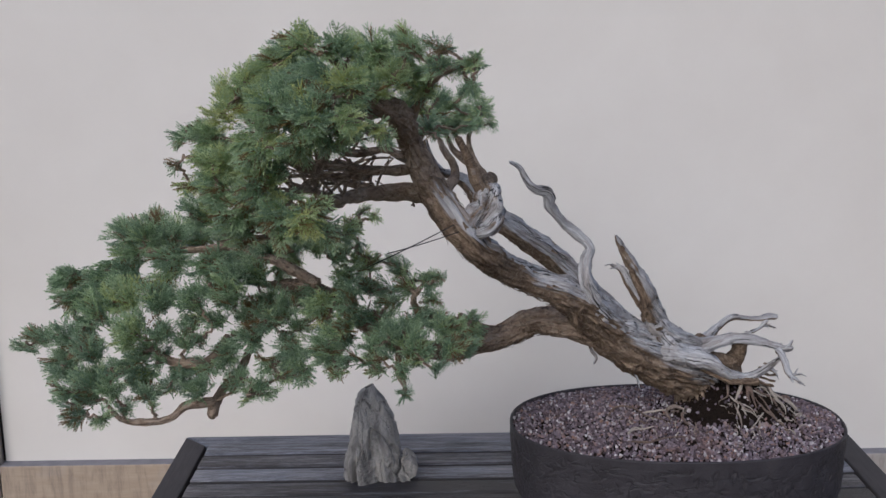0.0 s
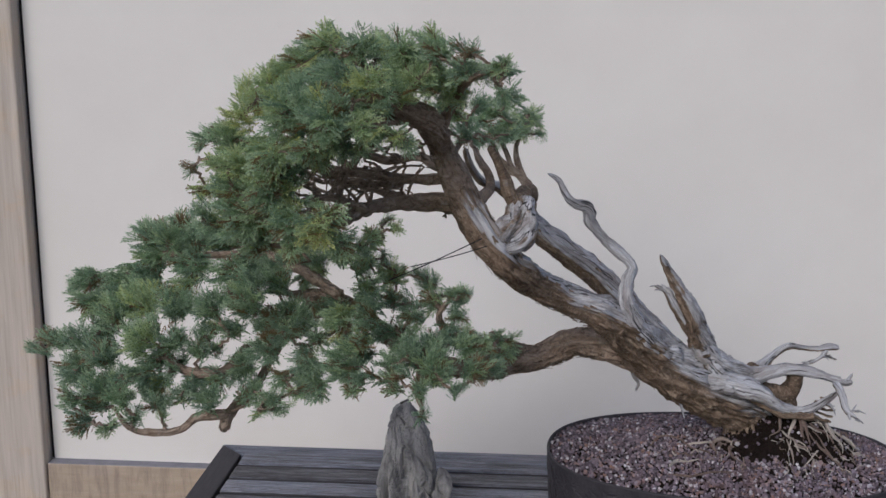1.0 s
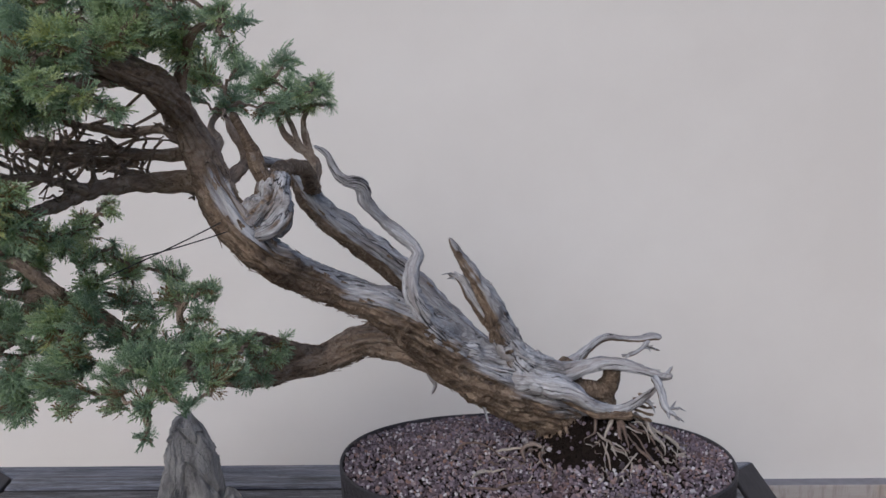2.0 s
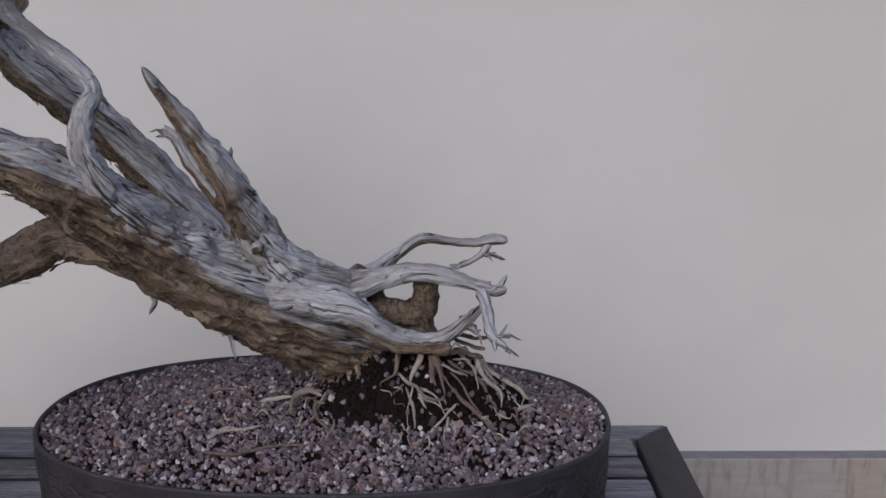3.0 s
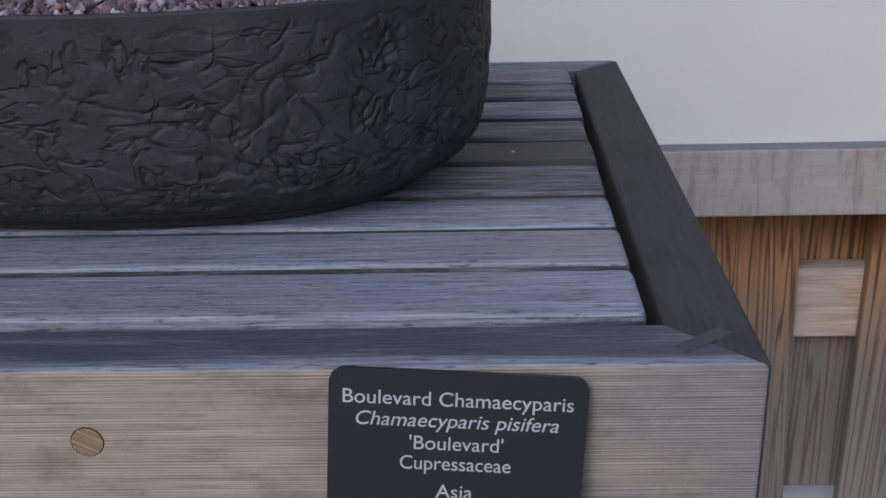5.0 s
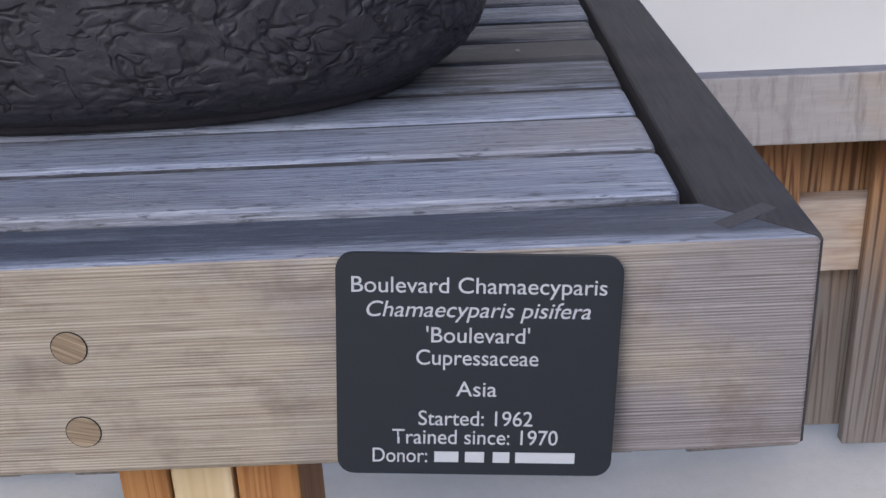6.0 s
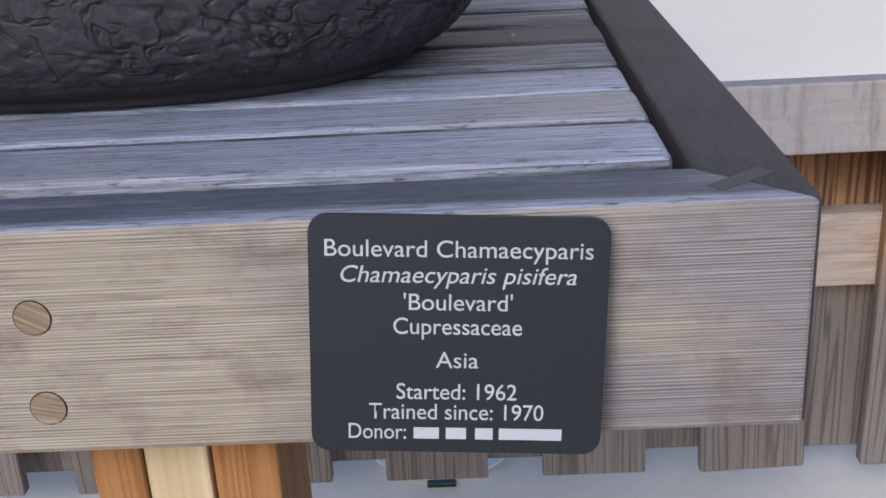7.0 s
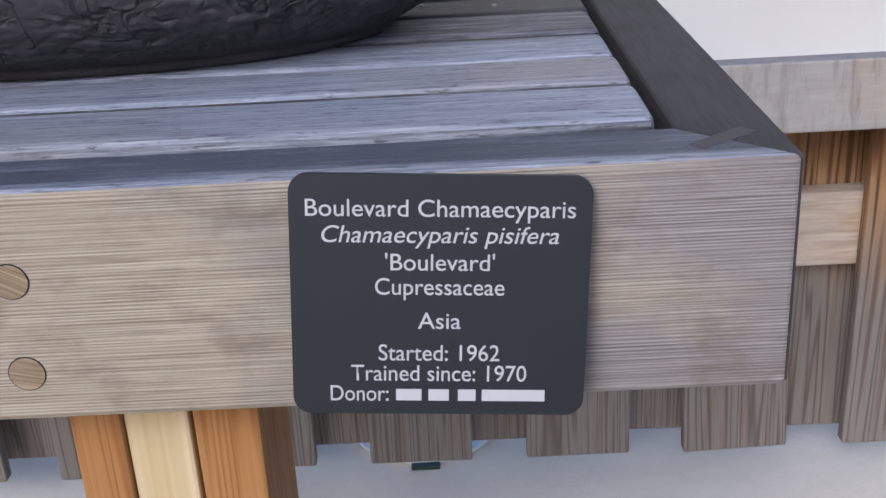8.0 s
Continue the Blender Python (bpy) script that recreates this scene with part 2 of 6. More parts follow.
def fascia_wood():
    """Quarter-sawn cedar: close straight growth lines a millimetre apart, bleached in patches."""
    n = Nodes("weathered_cedar_rail")
    sep = n.add("SeparateXYZ")
    n.link(n.add("TexCoord").outputs["Object"], sep.inputs[0])
    drift = n.noise(n.coords((0.02, 1, 1), "", False), 30.0, 3.0, 0.5)
    width = n.noise(n.coords((0.0, 0.0, 1.0), "", False), 70.0, 3.0, 0.6)
    z = n.math("ADD", n.math("MULTIPLY", sep.outputs["Z"], 1450.0), n.math("ADD", n.math("MULTIPLY", drift, 4.0), n.math("MULTIPLY", width, 9.0)))
    ring = n.math("PINGPONG", z, 1.0)
    fibre = n.noise(n.coords((0.008, 1, 1), "", False), 1500.0, 3.0, 0.7)
    mid = n.noise(n.coords((0.02, 1, 1), "", False), 300.0, 5.0, 0.7)
    speck = n.noise(n.coords((0.03, 1, 1), "", False), 620.0, 3.0, 0.6)
    live = n.ramp(n.noise(n.coords((0.12, 1, 1), "", False), 60.0, 3.0, 0.6), [(0.35, (0.10,)), (0.65, (0.32,))])
    tone = n.math("ADD", n.math("ADD", n.math("MULTIPLY", n.math("SUBTRACT", ring, 0.5), live), 0.18), n.math("ADD", n.math("MULTIPLY", fibre, 0.48), n.math("MULTIPLY", mid, 0.40)))
    gold = n.ramp(tone, [(0.36, (0.165, 0.123, 0.08)), (0.58, (0.33, 0.275, 0.205)), (0.76, (0.50, 0.435, 0.34)), (0.95, (0.70, 0.635, 0.53))])
    grey = n.ramp(tone, [(0.36, (0.105, 0.088, 0.084)), (0.58, (0.225, 0.197, 0.187)), (0.76, (0.36, 0.325, 0.31)), (0.95, (0.53, 0.495, 0.475))])
    patch = n.noise(n.coords((0.6, 1, 1), "", False), 17.0, 5.0, 0.6)
    right = n.add("MapRange", **{"From_Min": 0.36, "From_Max": 0.60, "To_Min": -0.12, "To_Max": 0.17})
    n.link(sep.outputs["X"], right.inputs["Value"])
    m = n.ramp(n.math("ADD", patch, right.outputs["Result"]), [(0.38, (0,)), (0.62, (1,))])
    col = n.mix(m, gold, grey)
    stain = n.noise(n.coords((0.7, 1, 1), "", False), 36.0, 4.0, 0.65)
    col = n.mix(n.math("MULTIPLY", n.ramp(stain, [(0.52, (0,)), (0.72, (1,))]), 0.6), col, (0.15, 0.11, 0.085))
    col = n.mix(n.math("MULTIPLY", n.ramp(speck, [(0.57, (0,)), (0.68, (1,))]), 0.4), col, (0.10, 0.075, 0.06))
    return n.finish(col, 0.75, tone, 0.6, 0.0009, 0.25)


M_FASCIA = fascia_wood()
M_SIDE = wood("dark_stained_side_rail", (0.058, 0.054, 0.057), (0.045, 0.042, 0.045), (0.030, 0.028, 0.030), 1, 500.0, 0.8, 0.35, (0.075, 0.070, 0.072), 0.5, tightness=0.05)


def leg_wood():
    """New orange cedar with fine dark upright growth lines."""
    n = Nodes("orange_cedar")
    lines = n.noise(n.coords((1, 1, 0.015)), 700.0, 3.0, 0.65)
    rings = n.noise(n.coords((1.0, 1.0, 0.03)), 46.0, 2.0, 0.5, 0.3)
    ring = n.ramp(n.math("PINGPONG", n.math("MULTIPLY", rings, 26.0), 1.0), [(0.0, (0,)), (0.5, (0.1,)), (0.85, (0.75,)), (1.0, (1,))])
    col = n.mix(lines, (0.30, 0.13, 0.036), (0.52, 0.27, 0.098))
    col = n.mix(n.math("MULTIPLY", ring, 0.7), col, (0.24, 0.088, 0.022))
    return n.finish(col, 0.6, n.math("SUBTRACT", lines, n.math("MULTIPLY", ring, 0.5)), 0.4, 0.0008, 0.35)


M_LEG = leg_wood()
M_SAP = wood("pale_sapwood", (0.72, 0.58, 0.36), (0.62, 0.48, 0.27), (0.50, 0.35, 0.17), 2, 120.0, 0.6, 0.3)


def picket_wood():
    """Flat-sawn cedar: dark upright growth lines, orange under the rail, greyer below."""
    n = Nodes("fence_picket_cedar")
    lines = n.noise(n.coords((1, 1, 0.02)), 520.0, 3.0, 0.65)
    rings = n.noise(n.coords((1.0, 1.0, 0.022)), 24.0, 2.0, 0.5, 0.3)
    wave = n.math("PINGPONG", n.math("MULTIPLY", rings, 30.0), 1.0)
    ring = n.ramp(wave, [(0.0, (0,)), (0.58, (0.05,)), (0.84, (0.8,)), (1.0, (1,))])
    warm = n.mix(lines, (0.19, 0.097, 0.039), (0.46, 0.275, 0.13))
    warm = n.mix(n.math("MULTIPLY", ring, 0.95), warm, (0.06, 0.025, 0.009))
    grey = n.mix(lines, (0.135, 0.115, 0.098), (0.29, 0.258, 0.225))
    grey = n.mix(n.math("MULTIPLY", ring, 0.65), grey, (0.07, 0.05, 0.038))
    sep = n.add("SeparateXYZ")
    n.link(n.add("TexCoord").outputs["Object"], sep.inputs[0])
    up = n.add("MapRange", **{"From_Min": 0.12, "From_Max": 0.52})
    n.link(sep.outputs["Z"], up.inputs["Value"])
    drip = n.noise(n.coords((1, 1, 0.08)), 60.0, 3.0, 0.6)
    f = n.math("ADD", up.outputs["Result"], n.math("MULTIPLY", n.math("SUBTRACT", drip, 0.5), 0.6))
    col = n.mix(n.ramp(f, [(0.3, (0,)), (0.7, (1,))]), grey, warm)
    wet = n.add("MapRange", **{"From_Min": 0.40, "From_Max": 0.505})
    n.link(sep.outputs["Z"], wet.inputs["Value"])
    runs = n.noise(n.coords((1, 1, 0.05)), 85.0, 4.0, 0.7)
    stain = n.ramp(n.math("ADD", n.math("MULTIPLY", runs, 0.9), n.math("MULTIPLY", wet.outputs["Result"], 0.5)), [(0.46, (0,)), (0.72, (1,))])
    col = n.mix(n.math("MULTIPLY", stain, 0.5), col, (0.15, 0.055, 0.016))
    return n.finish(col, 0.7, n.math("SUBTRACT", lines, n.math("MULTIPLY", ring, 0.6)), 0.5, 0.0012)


def rail_wood():
    """Bleached rail timber with run-down stains."""
    n = Nodes("pale_fence_rail")
    lines = n.noise(n.coords((0.10, 1, 1), "", False), 120.0, 5.0, 0.75)
    patch = n.noise(n.coords((0.6, 1, 1), "", False), 10.0, 4.0, 0.6)
    run = n.noise(n.coords((1, 1, 0.16), "", False), 75.0, 5.0, 0.7, 0.4)
    warm = n.mix(lines, (0.30, 0.235, 0.175), (0.48, 0.395, 0.305))
    grey = n.mix(lines, (0.29, 0.262, 0.245), (0.45, 0.415, 0.39))
    sep = n.add("SeparateXYZ")
    n.link(n.add("TexCoord").outputs["Object"], sep.inputs[0])
    right = n.add("MapRange", **{"From_Min": -0.7, "From_Max": 0.6, "To_Min": -0.2, "To_Max": 0.14})
    n.link(sep.outputs["X"], right.inputs["Value"])
    col = n.mix(n.ramp(n.math("ADD", patch, right.outputs["Result"]), [(0.35, (0,)), (0.62, (1,))]), warm, grey)
    col = n.mix(n.math("MULTIPLY", n.ramp(run, [(0.47, (0,)), (0.66, (1,))]), 0.5), col, (0.17, 0.14, 0.125))
    return n.finish(col, 0.8, lines, 0.35, 0.001, 0.25)


M_RAIL = rail_wood()
M_MID = wood("stained_middle_rail", (0.58, 0.45, 0.32), (0.45, 0.32, 0.20), (0.26, 0.14, 0.065), 0, 150.0, 0.75, 0.4, (0.50, 0.46, 0.42), 0.55, tightness=0.06)
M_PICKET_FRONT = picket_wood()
M_POST = wood("pale_pine_post", (0.60, 0.50, 0.38), (0.50, 0.41, 0.30), (0.36, 0.275, 0.19), 2, 110.0, 0.7, 0.4, (0.46, 0.42, 0.385), 0.7, knots=True, tightness=0.04)
M_DARK = plain("dark_gap", (0.02, 0.018, 0.017), 0.9)
M_SIGN = plain("slate_blue_plaque", (0.0205, 0.023, 0.0275), 0.5, 0.35, 90.0, 0.08)
M_TEXT = plain("pale_lettering", (0.50, 0.50, 0.51), 0.6, 0.3, 200.0, 0.04)
M_SOIL = plain("black_wet_soil", (0.014, 0.010, 0.008), 0.95, 0.12, 220.0, 0.6)
M_WIRE = plain("black_wire", (0.015, 0.015, 0.016), 0.4, 0.5)
M_WHITE = plain("white_enamel", (0.82, 0.82, 0.80), 0.25, 0.5, 20.0, 0.05)
M_GREEN = plain("dark_green_plastic", (0.012, 0.035, 0.025), 0.4, 0.5)
M_STEEL = plain("dull_nail_steel", (0.30, 0.27, 0.25), 0.4, 0.6)


def stone():
    n = Nodes("grey_schist")
    v = n.coords((1.0, 1.0, 0.28), "", False)
    a = n.noise(v, 55.0, 5.0, 0.65, 0.5)
    b = n.noise(v, 300.0, 4.0, 0.65)
    col = n.ramp(a, [(0.30, (0.09, 0.087, 0.086)), (0.42, (0.26, 0.25, 0.243)), (0.58, (0.42, 0.405, 0.388)), (0.78, (0.56, 0.52, 0.475))])
    col = n.mix(n.math("MULTIPLY", b, 0.4), col, (0.10, 0.10, 0.105))
    return n.finish(col, 0.6, n.math("ADD", a, n.math("MULTIPLY", b, 0.5)), 0.8, 0.003, 0.4)


M_STONE = stone()
# Colour of the unseen ground, chosen dark so little light bounces up.
M_EARTH = plain("brown_gravel_ground", (0.12, 0.10, 0.085), 0.95, 0.2, 60.0, 0.5)


def root_bark():
    n = Nodes("root_bark")
    v = n.coords((1, 1, 1), "", False)
    f = n.noise(v, 420.0, 4.0, 0.65)
    g = n.noise(v, 30.0, 2.0, 0.5)
    own = n.add("ObjectInfo")
    pick = n.math("ADD", n.math("MULTIPLY", own.outputs["Random"], 0.6), n.math("MULTIPLY", g, 0.5))
    pale = n.mix(f, (0.17, 0.14, 0.115), (0.62, 0.56, 0.49))
    brown = n.mix(f, (0.05, 0.032, 0.026), (0.26, 0.19, 0.155))
    return n.finish(n.mix(n.ramp(pick, [(0.42, (0,)), (0.62, (1,))]), brown, pale), 0.75, f, 0.7, 0.0008, 0.3)


M_ROOT = root_bark()


# ---- mesh helpers ----
def empty(name, x, y, z):
    ob = new(name)
    ob.location = (x, y, z)
    ob.empty_display_size = 0.05
    bpy.context.view_layer.update()
    return ob


def fit_under(ob, parent):
    if parent is not None:
        ob.parent = parent
        ob.matrix_parent_inverse = parent.matrix_world.inverted()


def part(name, bm, material, parent=None, label="", smooth=False):
    me = bpy.data.meshes.new(name)
    bm.to_mesh(me)
    bm.free()
    return part_from(name, me, material, parent, label, smooth)


def part_from(name, me, material, parent=None, label="", smooth=False):
    if material is not None and not me.materials:
        me.materials.append(material)
    if smooth:
        me.polygons.foreach_set("use_smooth", [True] * len(me.polygons))
    ob = new(name, me)
    fit_under(ob, parent)
    if label:
        tagged(ob, label)
    return ob


def block(x0, x1, y0, y1, z0, z1, bevel=0.002, seg=2, wobble=0.0):
    bm = bmesh.new()
    bmesh.ops.create_cube(bm, size=1)
    for v in bm.verts:
        v.co = ((x0 + x1) / 2 + v.co.x * (x1 - x0), (y0 + y1) / 2 + v.co.y * (y1 - y0), (z0 + z1) / 2 + v.co.z * (z1 - z0))
    if bevel:
        bmesh.ops.bevel(bm, geom=bm.edges[:], offset=bevel, segments=seg, profile=0.5, affect="EDGES")
    return bm


def prism(poly, z0, z1, bevel=0.002, seg=2):
    bm = bmesh.new()
    lo = [bm.verts.new((x, y, z0)) for x, y in poly]
    hi = [bm.verts.new((x, y, z1)) for x, y in poly]
    k = len(poly)
    bm.faces.new(lo[::-1])
    bm.faces.new(hi)
    for i in range(k):
        bm.faces.new((lo[i], lo[(i + 1) % k], hi[(i + 1) % k], hi[i]))
    bmesh.ops.recalc_face_normals(bm, faces=bm.faces[:])
    if bevel:
        bmesh.ops.bevel(bm, geom=bm.edges[:], offset=bevel, segments=seg, profile=0.5, affect="EDGES")
    return bm


def grid_mesh(name, verts, rows, cols, wrap, attrs=None):
    """A mesh from rows x cols points; wrap joins the last column to the first."""
    me = bpy.data.meshes.new(name)
    faces = []
    for i in range(rows - 1):
        for j in range(cols if wrap else cols - 1):
            a, b = i * cols + j, i * cols + (j + 1) % cols
            faces.append((a, b, b + cols, a + cols))
    me.from_pydata(verts, [], faces)
    for key, (kind, values) in (attrs or {}).items():
        at = me.attributes.new(key, kind, "POINT")
        at.data.foreach_set("value" if kind == "FLOAT" else "vector", np.asarray(values, dtype=np.float32).ravel())
    me.update()
    return me


def spline(pts, step):
    """Points every `step` metres along a smooth curve through (x, y, z, radius) knots."""
    p = [np.array(q, float) for q in pts]
    p = [2 * p[0] - p[1]] + p + [2 * p[-1] - p[-2]]
    out = []
    for i in range(1, len(p) - 2):
        a, b, c, d = p[i - 1:i + 3]
        k = max(2, int(np.linalg.norm((c - b)[:3]) / step))
        for s in range(k):
            t = s / k
            out.append(0.5 * (2 * b + (c - a) * t + (2 * a - 5 * b + 4 * c - d) * t * t + (3 * b - a - 3 * c + d) * t ** 3))
    out.append(p[-2])
    return np.array(out)


def limb_mesh(name, pts, sides=32, step=0.004, ridge=0.10, lump=0.10, dead=None, seed=0.0, twist=6.0, tip=True, wander=0.0, flow=9.0, fibre=0.07):
    """A stem swept along its knots, fluted along the grain, with its bark or deadwood mask."""
    q = spline(pts, step)
    n = len(q)
    if wander:
        for i in range(n):
            w = noise.noise_vector(Vector(q[i][:3]) * 40 + Vector((seed, 0, 0)))
            q[i][:3] += np.array(w) * wander
            w = noise.noise_vector(Vector(q[i][:3]) * 140 + Vector((seed, 5, 0)))
            q[i][:3] += np.array(w) * wander * 0.4
    pos, rad = q[:, :3], np.maximum(q[:, 3], 0.0004)
    tan = np.gradient(pos, axis=0)
    tan /= np.linalg.norm(tan, axis=1)[:, None] + 1e-9
    up = np.array((0.0, 0.0, 1.0)) if abs(tan[0][2]) < 0.9 else np.array((1.0, 0.0, 0.0))
    nrm = up - tan[0] * up.dot(tan[0])
    nrm /= np.linalg.norm(nrm)
    verts, mask, grain = [], [], []
    s = 0.0
    for i in range(n):
        if i:
            s += np.linalg.norm(pos[i] - pos[i - 1])
        nrm = nrm - tan[i] * nrm.dot(tan[i])
        nrm /= np.linalg.norm(nrm)
        side = np.cross(tan[i], nrm)
        r = rad[i]
        ends = 1.0
        if i == 0 or (i == n - 1 and tip):
            ends = 0.15
        for j in range(sides):
            a = 2 * math.pi * j / sides
            at = a + twist * s
            d = nrm * math.cos(a) + side * math.sin(a)
            g = Vector((math.cos(at) * 2.2 + seed, math.sin(at) * 2.2, s * flow))
            f = 1 + ridge * (noise.noise(g * 1.6) + 0.8 * noise.noise(g * Vector((3.6, 3.6, 1.5))))
            f += 0.55 * ridge * noise.noise(g * Vector((7.5, 7.5, 2.6)))
            here = pos[i] + d * r
            f += lump * noise.noise(Vector(here) * 45.0 + Vector((seed, 3, 1)))
            groove = 1 - abs(noise.noise(g * Vector((2.3, 2.3, 0.8)) + Vector((4, 8, 0)))) * 6.0
            f -= 1.5 * ridge * max(0.0, groove) * (0.5 + noise.noise(Vector(here) * 25.0))
            co = pos[i] + d * r * f * ends
            verts.append(tuple(co))
            grain.append((math.cos(at) * max(r, 0.004) + seed, math.sin(at) * max(r, 0.004), s * fibre))
            mask.append(dead(s, d, here) if callable(dead) else (dead or 0.0))
    return grid_mesh(name, verts, n, sides, True, {"dead": ("FLOAT", mask), "grain": ("FLOAT_VECTOR", grain)})


# ---- the setting ----
# Unseen front edge of the slab, set back to lessen bounced light.
SLAB_Y = 0.55
GROUND = -0.05
bm = bmesh.new()
bmesh.ops.create_grid(bm, x_segments=2, y_segments=2, size=400, matrix=Matrix.Translation((0, 0, GROUND - 0.03)))
tagged(part("ground", bm, M_EARTH), "unseen brown ground round the display, kept dark to cut bounce light", "ground", kind="structure")
tagged(part("pavement", block(-3.4, 2.6, SLAB_Y, 2.4, GROUND - 0.06, GROUND, 0.004), M_GROUND), "pale grey concrete slab with scattered dark specks", "pavement", kind="structure")

WALL_Y, RAIL_TOP = 0.942, 0.5975
POST_X = -0.945
tagged(part("wall_back", block(POST_X + 0.006, 2.6, WALL_Y, WALL_Y + 0.02, RAIL_TOP - 0.06, 2.3, 0.001), M_WALL), "smooth cream painted wall panel above a fence", "wall", kind="structure")
tagged(part("wall_back", block(-3.4, POST_X - 0.146, WALL_Y, WALL_Y + 0.02, RAIL_TOP - 0.06, 2.3, 0.001), M_WALL), "smooth cream painted wall panel above a fence", "wall", kind="structure")

post = tagged(part("fence_post", block(POST_X - 0.14, POST_X, 0.908, 1.04, GROUND, 2.3, 0.004), M_POST), "pale weathered square timber fence post with knots", "fence post")
# Near-black strip added in place of shade between post and panel.
part("gap_seal", block(POST_X, POST_X + 0.006, WALL_Y + 0.004, WALL_Y + 0.018, RAIL_TOP, 2.3, 0.0), M_DARK, post, "dark strip standing in for the shaded gap beside the post")

fence = tagged(empty("picket_fence", 0.5, 1.0, GROUND), "board-on-board cedar fence with a pale top rail", "fence")
rail_top = part("top_rail", block(POST_X + 0.002, 2.6, 0.915, 0.9835, 0.509, RAIL_TOP, 0.003), M_RAIL, fence, "pale weathered timber rail")
# The rail's upward face is coloured darker and bluer, for the shade there.
rail_top.data.materials.append(plain("grey_rail_top", (0.21, 0.205, 0.225), 0.8, 0.25, 40.0, 0.3))
for p in rail_top.data.polygons:
    if p.normal.z > 0.5:
        p.material_index = 1
part("middle_rail", block(POST_X + 0.002, 2.6, 1.0095, 1.0455, 0.289, 0.394, 0.003), M_MID, fence)
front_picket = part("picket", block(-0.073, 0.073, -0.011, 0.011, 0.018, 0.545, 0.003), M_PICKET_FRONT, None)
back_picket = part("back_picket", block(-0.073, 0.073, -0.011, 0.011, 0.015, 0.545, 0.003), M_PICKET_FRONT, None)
for k in range(-6, 11):
    for src, px, py in ((front_picket, 0.4048 + 0.2247 * k, 0.997), (back_picket, 0.5171 + 0.2247 * k, 1.058)):
        if px < POST_X + 0.07:
            continue
        ob = src if k == -6 + 0 else new(src.name.split(".")[0], src.data)
        lean = -2.0 if src is front_picket and k == 2 else random.uniform(-0.5, 0.5)
        ob.location, ob.rotation_euler = (px, py, random.uniform(-0.004, 0.004)), (0, radians(lean), 0)
        bpy.context.view_layer.update()
        fit_under(ob, fence)
for k in range(-4, 9):
    bm = bmesh.new()
    bmesh.ops.create_cone(bm, cap_ends=True, segments=10, radius1=0.0022, radius2=0.0018, depth=0.002, matrix=Matrix.Translation((0.392 + 0.2247 * k, 0.9852, 0.350)) @ Matrix.Rotation(radians(90), 4, "X"))
    part("nail", bm, M_STEEL, fence, "dull steel nail head")
for src in (front_picket, back_picket):
    if src.parent is None:
        bpy.data.objects.remove(src)

# ---- bench ----
TOP = 0.80
BX0, BX1, BY0, BY1 = -0.473, 0.601, 0.0, 0.547
W = 0.039


def top_faces(ob):
    """The old dark stain is left on the faces that look up."""
    ob.data.materials.append(M_SLAT_DARK)
    for p in ob.data.polygons:
        if p.normal.z > 0.6:
            p.material_index = 1


bench = tagged(empty("display_bench", 0.08, 0.27, 0.0), "weathered slatted timber display bench with mitred corners", "bench")
FAS = 0.095
front = part("front_rail", prism([(BX0, BY0), (BX1, BY0), (BX1 - W, BY0 + W), (BX0 + W, BY0 + W)], TOP - FAS, TOP, 0.0022), M_FASCIA, bench, "grey-brown weathered front rail")
top_faces(front)
part("back_rail", prism([(BX0 + W, BY1 - W), (BX1 - W, BY1 - W), (BX1, BY1), (BX0, BY1)], TOP - FAS, TOP, 0.0022), M_SLAT_DARK, bench, "dark worn back rail")
part("side_rail", prism([(BX1 - W + 0.0006, BY0 + W), (BX1 + 0.0006, BY0 + 0.0006), (BX1 + 0.0006, BY1 - 0.0006), (BX1 - W + 0.0006, BY1 - W)], TOP - FAS, TOP, 0.0022), M_SIDE, bench, "dark stained side rail")
part("side_rail", prism([(BX0 - 0.0006, BY0 + 0.0006), (BX0 + W - 0.0006, BY0 + W), (BX0 + W - 0.0006, BY1 - W), (BX0 - 0.0006, BY1 - 0.0006)], TOP - FAS, TOP, 0.0022), M_SIDE, bench, "dark stained side rail")
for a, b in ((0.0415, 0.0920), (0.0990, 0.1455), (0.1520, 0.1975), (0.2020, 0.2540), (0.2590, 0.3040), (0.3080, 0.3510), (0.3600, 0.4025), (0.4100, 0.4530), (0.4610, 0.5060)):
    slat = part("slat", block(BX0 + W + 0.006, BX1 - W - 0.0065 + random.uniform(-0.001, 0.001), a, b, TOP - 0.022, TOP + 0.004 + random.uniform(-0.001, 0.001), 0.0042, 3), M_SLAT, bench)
    slat.data.materials.append(M_SLAT_SIDE_SHADE)
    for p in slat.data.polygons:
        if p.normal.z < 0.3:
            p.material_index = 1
part("cross_batten", block(0.30, 0.36, BY0 + W, BY1 - W, TOP - 0.06, TOP - 0.0225, 0.002), M_SIDE, bench)
part("cross_batten", block(-0.20, -0.14, BY0 + W, BY1 - W, TOP - 0.06, TOP - 0.0225, 0.002), M_SIDE, bench)
